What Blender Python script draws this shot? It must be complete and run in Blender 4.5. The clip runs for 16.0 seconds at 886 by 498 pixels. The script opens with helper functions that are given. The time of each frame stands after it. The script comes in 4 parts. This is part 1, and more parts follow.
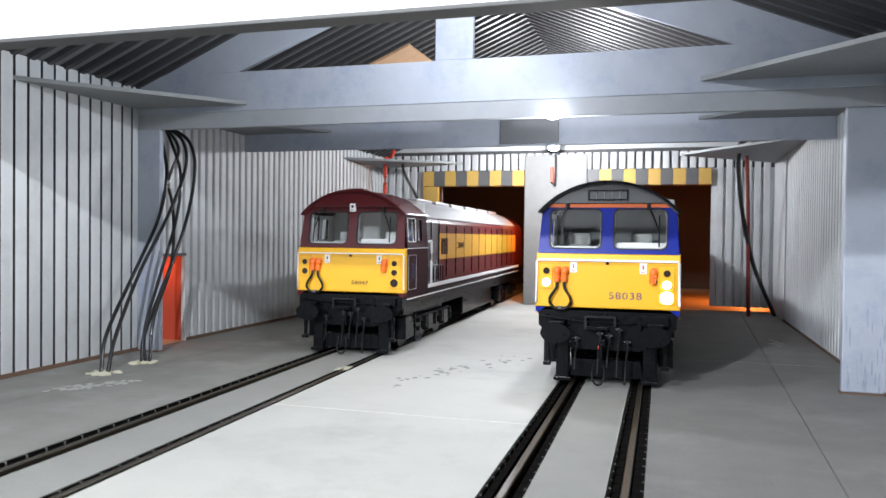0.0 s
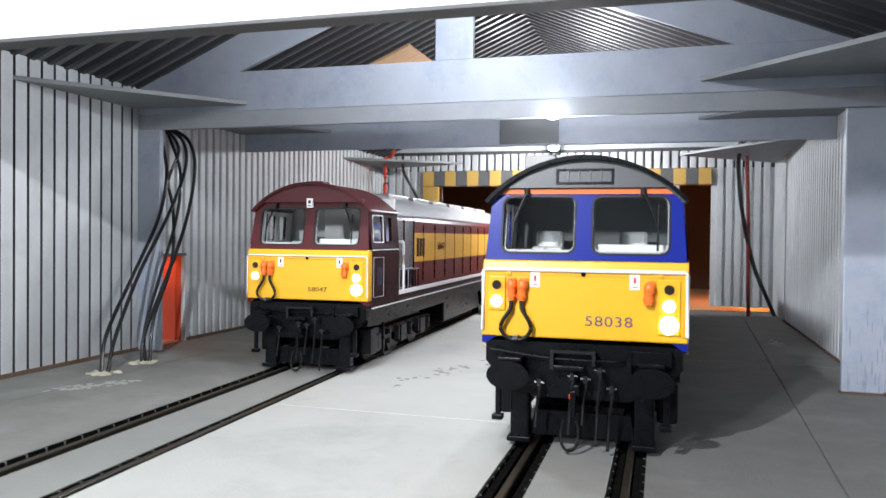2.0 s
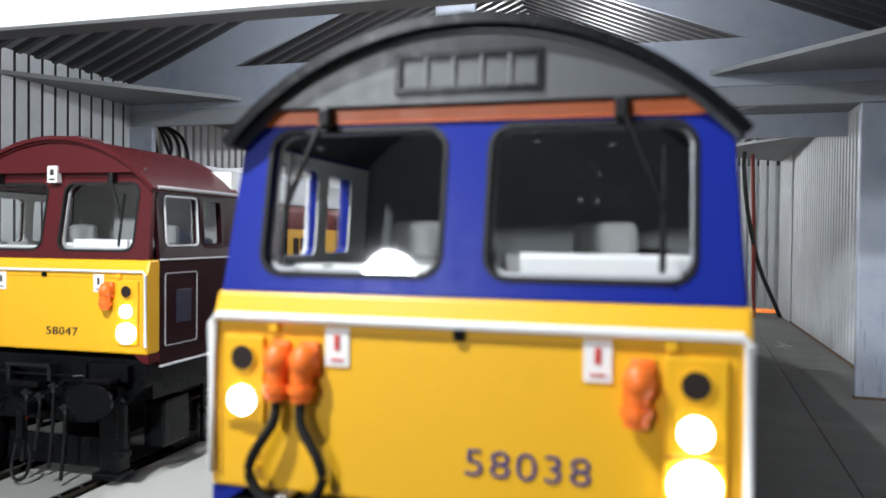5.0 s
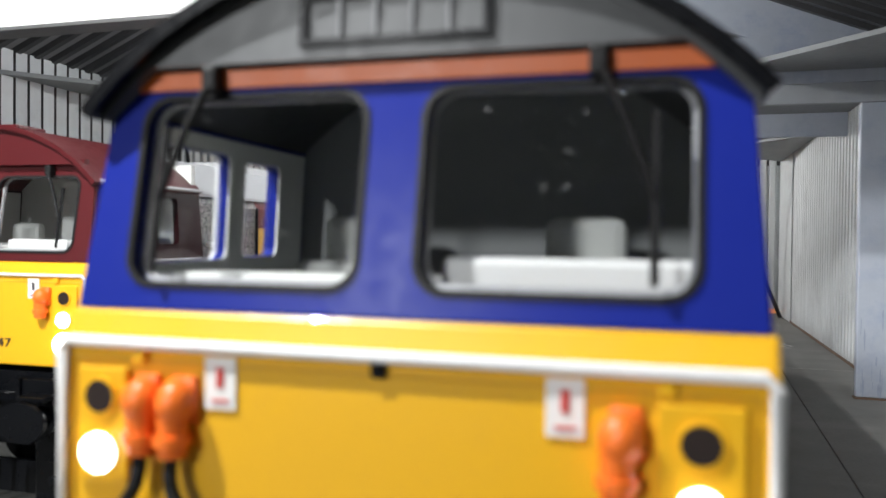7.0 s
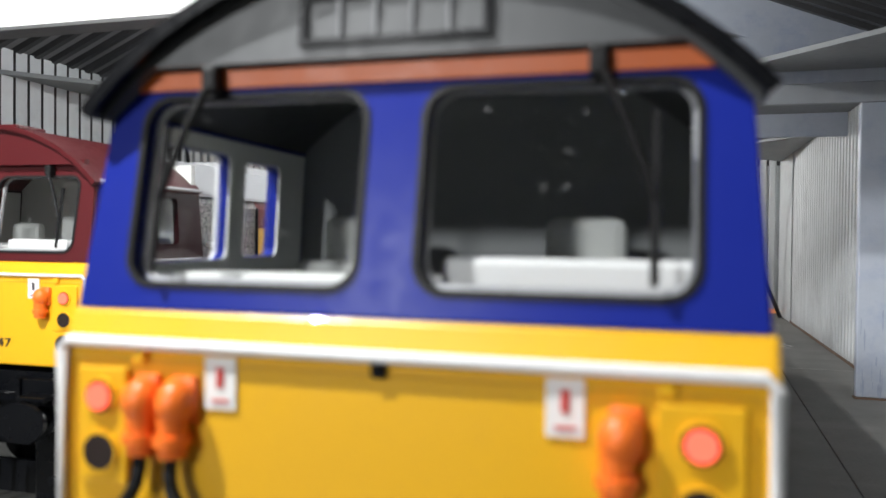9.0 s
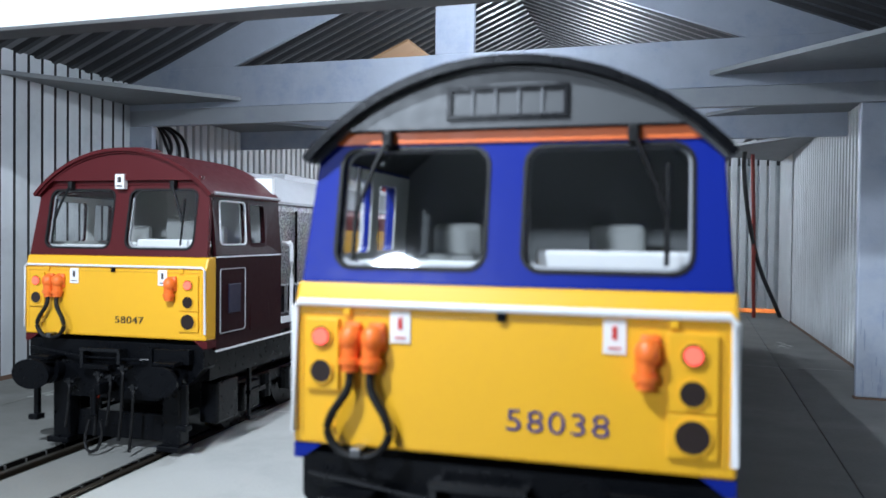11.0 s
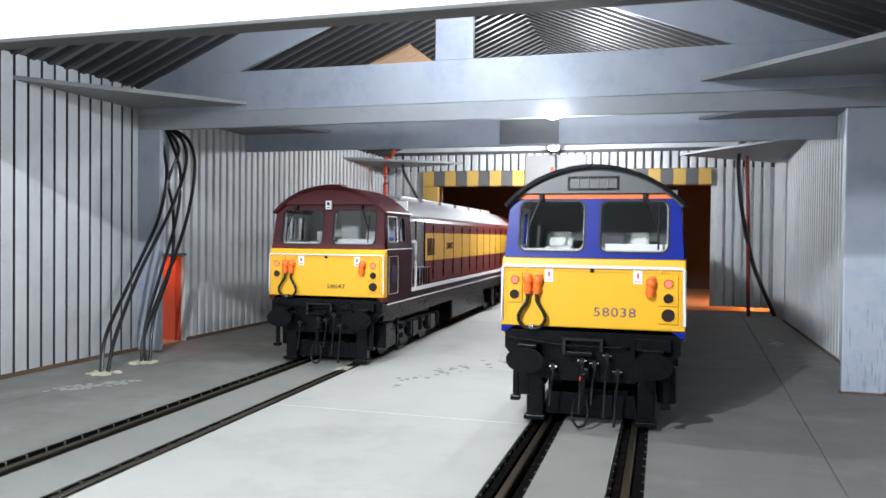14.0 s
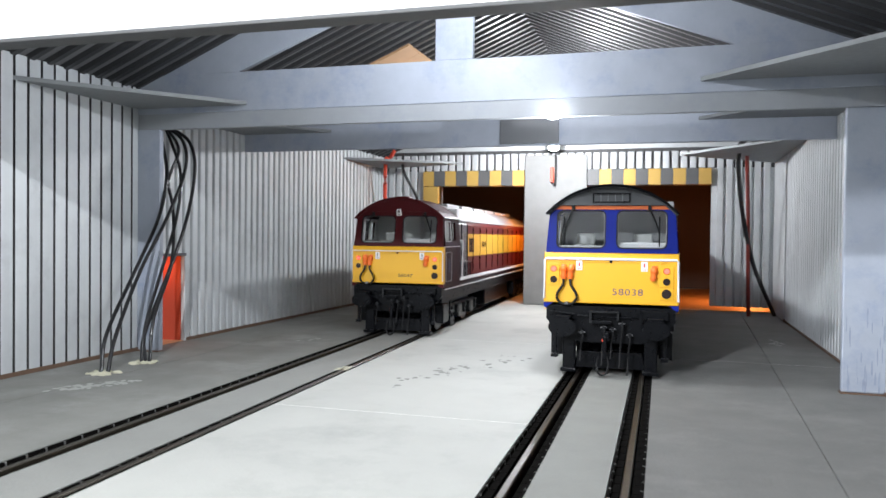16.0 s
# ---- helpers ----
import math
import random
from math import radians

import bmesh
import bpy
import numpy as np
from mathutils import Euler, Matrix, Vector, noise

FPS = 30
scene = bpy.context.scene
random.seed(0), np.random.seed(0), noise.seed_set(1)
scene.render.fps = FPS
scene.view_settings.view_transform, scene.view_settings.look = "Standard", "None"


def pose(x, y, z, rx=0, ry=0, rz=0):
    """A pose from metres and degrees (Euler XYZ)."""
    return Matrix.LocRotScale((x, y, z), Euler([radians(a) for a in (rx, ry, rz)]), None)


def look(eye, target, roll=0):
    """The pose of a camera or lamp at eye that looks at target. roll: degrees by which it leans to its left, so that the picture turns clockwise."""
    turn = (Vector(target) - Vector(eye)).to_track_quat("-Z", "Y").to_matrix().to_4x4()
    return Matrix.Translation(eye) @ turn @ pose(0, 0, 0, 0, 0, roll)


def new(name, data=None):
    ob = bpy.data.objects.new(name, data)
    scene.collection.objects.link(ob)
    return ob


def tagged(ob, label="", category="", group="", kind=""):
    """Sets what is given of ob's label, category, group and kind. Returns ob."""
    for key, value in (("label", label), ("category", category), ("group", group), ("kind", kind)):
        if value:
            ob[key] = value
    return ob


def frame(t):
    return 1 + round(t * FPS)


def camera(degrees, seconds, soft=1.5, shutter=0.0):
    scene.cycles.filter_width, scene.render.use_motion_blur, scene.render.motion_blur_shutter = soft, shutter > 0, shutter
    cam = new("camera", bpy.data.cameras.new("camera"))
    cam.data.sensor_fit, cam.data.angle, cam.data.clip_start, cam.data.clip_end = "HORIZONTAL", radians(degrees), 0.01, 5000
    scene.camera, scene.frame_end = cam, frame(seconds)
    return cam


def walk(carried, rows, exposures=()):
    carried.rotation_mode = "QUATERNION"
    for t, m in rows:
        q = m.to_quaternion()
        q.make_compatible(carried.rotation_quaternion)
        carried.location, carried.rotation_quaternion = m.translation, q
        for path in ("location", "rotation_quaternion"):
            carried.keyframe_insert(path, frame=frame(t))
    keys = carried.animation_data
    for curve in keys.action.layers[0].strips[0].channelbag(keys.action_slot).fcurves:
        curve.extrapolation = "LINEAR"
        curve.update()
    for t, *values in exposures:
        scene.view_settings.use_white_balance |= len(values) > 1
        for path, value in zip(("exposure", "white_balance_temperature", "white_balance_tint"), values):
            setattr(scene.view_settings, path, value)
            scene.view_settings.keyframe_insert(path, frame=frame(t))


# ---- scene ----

# A model engine shed at 1:76. Lengths below are in millimetres and become metres when linked.
MM = 0.001
cam = camera(59.5, 16.0)
cam.data.dof.use_dof = True
cam.data.dof.focus_distance = 0.2
cam.data.dof.aperture_fstop = 56
TILT, ROLL, YAW = -0.976, 0.634, 16.41
fwd = Vector((-math.sin(radians(YAW)) * math.cos(radians(TILT)), math.cos(radians(YAW)) * math.cos(radians(TILT)), math.sin(radians(TILT))))


def eye_pose(d):
    eye = (Vector((0, 0, 37.3)) + fwd * d) * MM
    return look(eye, eye + fwd, ROLL)


walk(cam, [(0, eye_pose(0)), (2.05, eye_pose(0)), (2.5, eye_pose(6.5)), (13.0, eye_pose(6.5)), (13.9, eye_pose(0)), (16, eye_pose(0))],
     exposures=[(0, 0.37, 6300, 12), (2.0, 0.32, 6300, 12), (2.6, 0.17, 6350, 10), (3.2, 0.06, 6300, 10), (4.2, -0.02, 6200, 10), (6.3, 0.25, 6700, 10), (9.2, 0.22, 6700, 10), (11.3, -0.04, 5600, 8), (12.9, 0.06, 5850, 9), (14.0, 0.27, 6200, 10), (15.0, 0.26, 6300, 11), (16.0, 0.39, 6300, 11)])

# ---- light ----
world = bpy.data.worlds.new("world")
scene.world = world
world.use_nodes = True
world.node_tree.nodes["Background"].inputs[0].default_value = (0.75, 0.85, 1.0, 1)
world.node_tree.nodes["Background"].inputs[1].default_value = 0.25


def area_lamp(name, at, target, size, watts, colour):
    d = bpy.data.lights.new(name, "AREA")
    d.shape, d.size, d.energy, d.color = "DISK", size * MM, watts, colour
    ob = new(name, d)
    ob.matrix_world = look(Vector(at) * MM, Vector(target) * MM)
    return ob


def point_lamp(name, at, size, watts, colour):
    d = bpy.data.lights.new(name, "POINT")
    d.shadow_soft_size, d.energy, d.color = size * MM, watts, colour
    ob = new(name, d)
    ob.location = Vector(at) * MM
    return ob


# the desk lamp over the front of the shed, the bare LEDs in the shed, the orange glow behind the doors
area_lamp("desk_lamp", (-58, 10, 114), (-45, 270, 30), 2.4, 0.26, (0.95, 0.98, 1.0))
area_lamp("room_light", (-300, -716, 280), (-50, 200, 20), 60, 3.2, (0.92, 0.96, 1.0))
point_lamp("led_light", (-52, 162, 94), 1.2, 0.115, (0.92, 0.96, 1.0))
point_lamp("led_light", (-30.6, 212.5, 66.5), 0.9, 0.07, (0.95, 0.98, 1.0))
point_lamp("led_light", (-55.5, 374.0, 80.5), 1.5, 0.29, (0.96, 0.98, 1.0))
point_lamp("orange_light", (46, 478, 22), 3, 0.07, (1.0, 0.33, 0.07))
point_lamp("orange_light", (-68, 452, 50), 3, 0.05, (1.0, 0.33, 0.08))
point_lamp("orange_light", (-169, 224, 25), 1.5, 0.0022, (1.0, 0.28, 0.06))


# ---- materials ----
def material(name, colour, rough=0.5, metal=0.0, var=0.12, scale=60.0, bump=0.1, fine=900.0, stain=None, stain_amt=0.0, rand=0.0, coat=0.0, spec=0.5, fixed=False):
    m = bpy.data.materials.new(name)
    m.use_nodes = True
    nt = m.node_tree
    n, l = nt.nodes, nt.links
    b = n["Principled BSDF"]
    b.inputs["Roughness"].default_value, b.inputs["Metallic"].default_value = rough, metal
    b.inputs["Coat Weight"].default_value = coat
    b.inputs["Specular IOR Level"].default_value = spec
    tc = n.new("ShaderNodeTexCoord")
    big, small = n.new("ShaderNodeTexNoise"), n.new("ShaderNodeTexNoise")
    spot = n.new("ShaderNodeNewGeometry").outputs["Position"] if fixed else tc.outputs["Object"]
    big.inputs["Scale"].default_value, small.inputs["Scale"].default_value = scale, fine
    big.inputs["Roughness"].default_value = 0.62
    big.inputs["Detail"].default_value, small.inputs["Detail"].default_value = 6, 3
    l.new(spot, big.inputs["Vector"])
    l.new(spot, small.inputs["Vector"])
    mix = n.new("ShaderNodeMix")
    mix.data_type = "RGBA"
    c = Vector(colour)
    mix.inputs[6].default_value = (*(c * (1 - var)), 1)
    mix.inputs[7].default_value = (*[min(1, v * (1 + var)) for v in c], 1)
    l.new(big.outputs["Fac"], mix.inputs[0])
    last = mix.outputs[2]
    if stain:
        mus = n.new("ShaderNodeTexNoise")
        mus.inputs["Scale"].default_value, mus.inputs["Detail"].default_value = scale * 0.45, 8
        mus.inputs["Roughness"].default_value = 0.7
        l.new(spot, mus.inputs["Vector"])
        ramp = n.new("ShaderNodeValToRGB")
        ramp.color_ramp.elements[0].position, ramp.color_ramp.elements[1].position = 0.52, 0.72
        ramp.color_ramp.elements[1].color = (stain_amt, stain_amt, stain_amt, 1)
        l.new(mus.outputs["Fac"], ramp.inputs[0])
        mx = n.new("ShaderNodeMix")
        mx.data_type = "RGBA"
        mx.inputs[7].default_value = (*stain, 1)
        l.new(ramp.outputs[0], mx.inputs[0])
        l.new(last, mx.inputs[6])
        last = mx.outputs[2]
    if rand:
        oi = n.new("ShaderNodeObjectInfo")
        mr = n.new("ShaderNodeMapRange")
        mr.inputs[3].default_value, mr.inputs[4].default_value = 1 - rand, 1 + rand
        l.new(oi.outputs["Random"], mr.inputs[0])
        hs = n.new("ShaderNodeHueSaturation")
        l.new(mr.outputs[0], hs.inputs["Value"])
        l.new(last, hs.inputs["Color"])
        last = hs.outputs[0]
    l.new(last, b.inputs["Base Color"])
    rr = n.new("ShaderNodeMapRange")
    rr.inputs[3].default_value, rr.inputs[4].default_value = max(0.02, rough - 0.1), min(1, rough + 0.1)
    l.new(small.outputs["Fac"], rr.inputs[0])
    l.new(rr.outputs[0], b.inputs["Roughness"])
    if bump:
        bp = n.new("ShaderNodeBump")
        bp.inputs["Strength"].default_value, bp.inputs["Distance"].default_value = bump, 0.0003
        l.new(small.outputs["Fac"], bp.inputs["Height"])
        l.new(bp.outputs[0], b.inputs["Normal"])
    return m


def glow(name, colour, strength):
    m = bpy.data.materials.new(name)
    m.use_nodes = True
    b = m.node_tree.nodes["Principled BSDF"]
    b.inputs["Base Color"].default_value = (*colour, 1)
    b.inputs["Emission Color"].default_value, b.inputs["Emission Strength"].default_value = (*colour, 1), strength
    return m


def glass(name, tint=(0.93, 0.96, 0.96)):
    m = bpy.data.materials.new(name)
    m.use_nodes = True
    n, l = m.node_tree.nodes, m.node_tree.links
    out = n["Material Output"]
    tr, gl, mx = n.new("ShaderNodeBsdfTransparent"), n.new("ShaderNodeBsdfGlossy"), n.new("ShaderNodeMixShader")
    lw, pw, fr = n.new("ShaderNodeLayerWeight"), n.new("ShaderNodeMath"), n.new("ShaderNodeMapRange")
    tr.inputs[0].default_value = (*tint, 1)
    gl.inputs["Roughness"].default_value = 0.03
    lw.inputs[0].default_value = 0.5
    pw.operation = "POWER"
    pw.inputs[1].default_value = 5
    fr.inputs[3].default_value, fr.inputs[4].default_value = 0.04, 0.9
    l.new(lw.outputs["Facing"], pw.inputs[0])
    l.new(pw.outputs[0], fr.inputs[0])
    l.new(fr.outputs[0], mx.inputs[0])
    l.new(tr.outputs[0], mx.inputs[1])
    l.new(gl.outputs[0], mx.inputs[2])
    l.new(mx.outputs[0], out.inputs[0])
    return m


def mesh_cloth(name):
    """Woven radiator mesh: dark holes between pale wires, with dusty patches."""
    m = bpy.data.materials.new(name)
    m.use_nodes = True
    n, l = m.node_tree.nodes, m.node_tree.links
    b = n["Principled BSDF"]
    tc, ce, du, ra, mx, bp = (n.new("ShaderNode" + k) for k in ("TexCoord", "TexVoronoi", "TexNoise", "ValToRGB", "Mix", "Bump"))
    ce.inputs["Scale"].default_value = 2100
    du.inputs["Scale"].default_value, du.inputs["Detail"].default_value = 260, 5
    ra.color_ramp.elements[0].position, ra.color_ramp.elements[1].position = 0.3, 0.62
    ra.color_ramp.elements[0].color, ra.color_ramp.elements[1].color = (0.012, 0.011, 0.013, 1), (0.30, 0.28, 0.29, 1)
    mx.data_type, mx.blend_type = "RGBA", "MULTIPLY"
    mx.inputs[0].default_value = 0.6
    bp.inputs["Strength"].default_value, bp.inputs["Distance"].default_value = 0.8, 0.0002
    for t in (ce, du):
        l.new(tc.outputs["Object"], t.inputs["Vector"])
    l.new(ce.outputs["Distance"], ra.inputs[0])
    l.new(ra.outputs[0], mx.inputs[6])
    l.new(du.outputs["Color"], mx.inputs[7])
    l.new(mx.outputs[2], b.inputs["Base Color"])
    l.new(ce.outputs["Distance"], bp.inputs["Height"])
    l.new(bp.outputs[0], b.inputs["Normal"])
    b.inputs["Roughness"].default_value = 0.4
    return m


M_FLOOR = material("concrete_card", (0.45, 0.45, 0.418), 0.75, var=0.12, scale=60, bump=0.25, fine=1600, stain=(0.29, 0.29, 0.272), stain_amt=0.6)
# Grey card between rails, with the blue engine's shadow in its colour.
M_FLOORM = material("concrete_card_grey_shaded", (0.255, 0.255, 0.237), 0.75, var=0.16, scale=80, bump=0.25, fine=1600, stain=(0.20, 0.20, 0.19), stain_amt=0.5)
# Worn, stained card, darkened for the shadow right of the blue engine.
M_FLOORR = material("concrete_card_worn_shaded", (0.17, 0.167, 0.158), 0.8, var=0.3, scale=70, bump=0.3, fine=1500, stain=(0.27, 0.265, 0.25), stain_amt=0.55)
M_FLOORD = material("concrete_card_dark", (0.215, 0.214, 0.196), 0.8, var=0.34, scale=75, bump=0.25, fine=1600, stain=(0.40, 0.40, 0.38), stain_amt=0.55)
M_WALL = material("grey_cladding", (0.55, 0.57, 0.575), 0.55, var=0.12, scale=110, bump=0.12, fine=1200, stain=(0.36, 0.37, 0.38), stain_amt=0.6, rand=0.06, fixed=True)
M_STEEL = material("blue_grey_paint", (0.375, 0.405, 0.465), 0.5, var=0.14, scale=130, bump=0.22, fine=700, stain=(0.21, 0.26, 0.40), stain_amt=0.65)
M_WEAR = material("blue_streak_paint", (0.27, 0.305, 0.385), 0.5, var=0.3, scale=300)
M_ROOF = material("dark_roof_sheet", (0.20, 0.20, 0.205), 0.36, var=0.15, scale=40, bump=0.08)
# Gusset grey, with the shade of the undersides mixed into the colour.
M_GUSS = material("gusset_grey_shaded", (0.21, 0.22, 0.225), 0.55, var=0.14, scale=110, bump=0.2, fine=700, stain=(0.18, 0.19, 0.2), stain_amt=0.5)
M_LOWBAND = material("grey_lower_band", (0.33, 0.345, 0.365), 0.5, var=0.12, scale=120, bump=0.2, fine=700, stain=(0.22, 0.25, 0.32), stain_amt=0.5)
M_WHITE = material("white_board", (0.82, 0.82, 0.81), 0.7, var=0.03, scale=30)
M_CONC = material("pale_concrete", (0.21, 0.21, 0.205), 0.75, var=0.16, scale=130, bump=0.25, stain=(0.3, 0.3, 0.29), stain_amt=0.3)
M_EDGE = material("underside_shade", (0.10, 0.10, 0.10), 0.7, var=0.2, scale=60)
M_WOOD = material("plywood", (0.72, 0.44, 0.24), 0.6, var=0.18, scale=90, bump=0.15)
M_BRICKY = material("brown_edge", (0.14, 0.085, 0.055), 0.8, var=0.3, scale=90, bump=0.2)
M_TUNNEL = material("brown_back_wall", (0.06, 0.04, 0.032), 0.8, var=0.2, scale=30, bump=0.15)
# Shade between the wall ribs, put into the colour of backings and flanks.
M_GROOVE = material("groove_shade", (0.055, 0.055, 0.055), 0.7, var=0.25, scale=60, bump=0.1)
# Highlight along the slab joints, as the pale colour of thin strips.
M_SEAM = material("seam_highlight", (0.80, 0.79, 0.75), 0.7, var=0.15, scale=90)
M_DUST = material("dry_dust", (0.44, 0.44, 0.41), 0.85, var=0.2, scale=120)
# Shade beside the roof ribs as a dark colour on the rib faces.
M_RIB = material("roof_rib_shade", (0.045, 0.045, 0.047), 0.4, var=0.2, scale=90)
M_ROOM = material("room_plaster", (0.13, 0.13, 0.125), 0.9, var=0.04, scale=3)
M_HAZY = material("hazard_yellow", (0.52, 0.33, 0.08), 0.6, var=0.12, scale=80)
M_HAZB = material("hazard_grey", (0.10, 0.10, 0.10), 0.6, var=0.2, scale=80)
M_RAIL = material("rail_steel", (0.055, 0.046, 0.034), 0.45, metal=0.6, var=0.2, scale=80)
M_CHAIR = material("black_track_plastic", (0.008, 0.0075, 0.007), 0.75, var=0.3, scale=90, spec=0.0)
M_CABLE = material("black_cable", (0.012, 0.012, 0.013), 0.32, var=0.2)
M_RED = material("red_pipe_paint", (0.60, 0.05, 0.02), 0.45, var=0.1)
M_REDD = material("dark_red_pipe", (0.20, 0.022, 0.015), 0.5, var=0.15)
M_ORANGE = material("orange_card", (0.45, 0.06, 0.022), 0.7, var=0.1)
M_GLUE = material("pale_filler", (0.55, 0.53, 0.40), 0.7, var=0.25, scale=150, bump=0.6)
M_DARK = material("dark_plate", (0.07, 0.07, 0.08), 0.5, var=0.2)
M_YEL = material("warning_yellow", (0.80, 0.425, 0.012), 0.38, var=0.04, scale=40, bump=0.04, coat=0.15)
M_BLUE = material("royal_blue", (0.010, 0.021, 0.225), 0.32, spec=0.1, var=0.07, scale=50, bump=0.03)
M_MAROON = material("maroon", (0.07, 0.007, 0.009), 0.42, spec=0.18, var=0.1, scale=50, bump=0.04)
# Maroon darkened for the shaded cab sides; also colours door lines and lettering.
M_MAROOND = material("maroon_side_shade_and_marks", (0.020, 0.0035, 0.005), 0.42, spec=0.1, var=0.12, scale=50, bump=0.04)
M_REDB = material("red_brown_body", (0.12, 0.013, 0.011), 0.45, spec=0.25, var=0.1, scale=50, bump=0.04)
M_GOLD = material("gold_band", (0.66, 0.36, 0.025), 0.45, var=0.06, scale=60)
M_STRIPE = material("orange_stripe", (0.72, 0.15, 0.025), 0.45, var=0.05)
M_LINE = material("white_line_paint", (0.80, 0.80, 0.80), 0.4, var=0.03)
M_GREY = material("roof_grey", (0.16, 0.165, 0.175), 0.42, var=0.1, scale=60, bump=0.05)
M_DOME = material("dark_dome_grey", (0.052, 0.055, 0.058), 0.4, var=0.1, scale=60, bump=0.05)
# Pale grey trim and specks; holds lamp highlights on the maroon roof and gutters.
M_PALE = material("pale_grey_and_highlight", (0.42, 0.42, 0.43), 0.4, var=0.12, scale=60, bump=0.05)
M_MESH = mesh_cloth("mesh_grille_grey")
M_BLACK = material("underframe_black", (0.0032, 0.0036, 0.0048), 0.3, var=0.25, scale=90, bump=0.08, spec=0.17)
M_SATIN = material("satin_black_pipe", (0.008, 0.0085, 0.010), 0.24, var=0.2, scale=90, spec=0.55)
M_RUBBER = material("black_rubber", (0.006, 0.006, 0.0065), 0.5, spec=0.25)
M_LENS = material("unlit_lens", (0.03, 0.022, 0.02), 0.15)
M_JUMP = material("orange_plastic", (0.85, 0.17, 0.02), 0.4, var=0.08)
M_INT = material("cab_interior", (0.78, 0.79, 0.76), 0.6, var=0.08)
M_INTD = material("cab_bulkhead", (0.30, 0.31, 0.31), 0.6, var=0.1)
M_SIGN = material("white_sign", (0.82, 0.80, 0.78), 0.5, var=0.03)
M_MARK = material("sign_red", (0.55, 0.05, 0.04), 0.5)
M_INK = material("number_blue", (0.03, 0.03, 0.16), 0.5)
M_CREST = material("crest_dark_blue", (0.008, 0.010, 0.035), 0.5)
M_INKK = material("number_black", (0.02, 0.015, 0.015), 0.5)
M_CHROME = material("steel_fitting", (0.22, 0.22, 0.23), 0.3, metal=1.0, var=0.1)
M_GLASS = glass("clear_pane", (0.99, 0.995, 0.995))
G_WHITE = glow("lit_white_lamp", (1.0, 0.96, 0.9), 9)
G_RED = glow("lit_red_lamp", (1.0, 0.10, 0.06), 1.5)
G_LED = glow("lit_led", (0.95, 0.98, 1.0), 14)


# ---- mesh tools ----
def mesh_of(name, bm, mat, smooth=False):
    bmesh.ops.recalc_face_normals(bm, faces=bm.faces)
    bmesh.ops.scale(bm, vec=(MM, MM, MM), verts=bm.verts)
    me = bpy.data.meshes.new(name)
    bm.to_mesh(me)
    bm.free()
    me.materials.append(mat)
    if smooth:
        me.shade_smooth()
        me.set_sharp_from_angle(angle=radians(38))
    return me


def part(name, bm, mat, parent=None, label="", at=None, smooth=False):
    ob = new(name, mesh_of(name, bm, mat, smooth))
    if parent is not None:
        ob.parent = parent
    if at is not None:
        ob.location = Vector(at) * MM
    if label:
        ob["label"] = label
    return ob


def thing(name, label, category, group="", kind="", at=(0, 0, 0)):
    ob = new(name)
    ob.empty_display_size = 0.005
    ob.location = Vector(at) * MM
    return tagged(ob, label, category, group, kind)


def box(bm, x0, y0, z0, x1, y1, z1, bev=0.0):
    r = bmesh.ops.create_cube(bm, size=1)
    vs = r["verts"]
    for v in vs:
        v.co = Vector(((x0 + x1) / 2 + v.co.x * (x1 - x0), (y0 + y1) / 2 + v.co.y * (y1 - y0), (z0 + z1) / 2 + v.co.z * (z1 - z0)))
    if bev:
        es = list({e for v in vs for e in v.link_edges})
        bmesh.ops.bevel(bm, geom=es, offset=bev, segments=2, affect="EDGES", profile=0.5)
    return bm


def bx(*a, bev=0.0):
    return box(bmesh.new(), *a, bev=bev)


def cyl(bm, p0, p1, r, seg=16, r2=None):
    p0, p1 = Vector(p0), Vector(p1)
    d = p1 - p0
    m = Matrix.Translation((p0 + p1) / 2) @ d.to_track_quat("Z", "Y").to_matrix().to_4x4()
    bmesh.ops.create_cone(bm, cap_ends=True, segments=seg, radius1=r, radius2=r if r2 is None else r2, depth=d.length, matrix=m)
    return bm


def cy(p0, p1, r, seg=16, r2=None):
    return cyl(bmesh.new(), p0, p1, r, seg, r2)


def smooth_path(pts, n=8):
    pts = [Vector(p) for p in pts]
    ext = [2 * pts[0] - pts[1]] + pts + [2 * pts[-1] - pts[-2]]
    out = []
    for i in range(1, len(ext) - 2):
        a, b, c, d = ext[i - 1:i + 3]
        for k in range(n):
            t = k / n
            out.append(0.5 * ((2 * b) + (c - a) * t + (2 * a - 5 * b + 4 * c - d) * t * t + (3 * b - a - 3 * c + d) * t ** 3))
    return out + [pts[-1]]


def tube(pts, r, seg=8, n=8, bm=None):
    bm = bm or bmesh.new()
    path = smooth_path(pts, n) if n > 1 else [Vector(p) for p in pts]
    rings = []
    for i, p in enumerate(path):
        d = (path[min(i + 1, len(path) - 1)] - path[max(i - 1, 0)]).normalized()
        q = d.to_track_quat("Z", "Y")
        rings.append([bm.verts.new(p + q @ Vector((r * math.cos(2 * math.pi * k / seg), r * math.sin(2 * math.pi * k / seg), 0))) for k in range(seg)])
    for a, b in zip(rings, rings[1:]):
        for k in range(seg):
            bm.faces.new((a[k], a[(k + 1) % seg], b[(k + 1) % seg], b[k]))
    bm.faces.new(rings[0])
    bm.faces.new(rings[-1])
    return bm


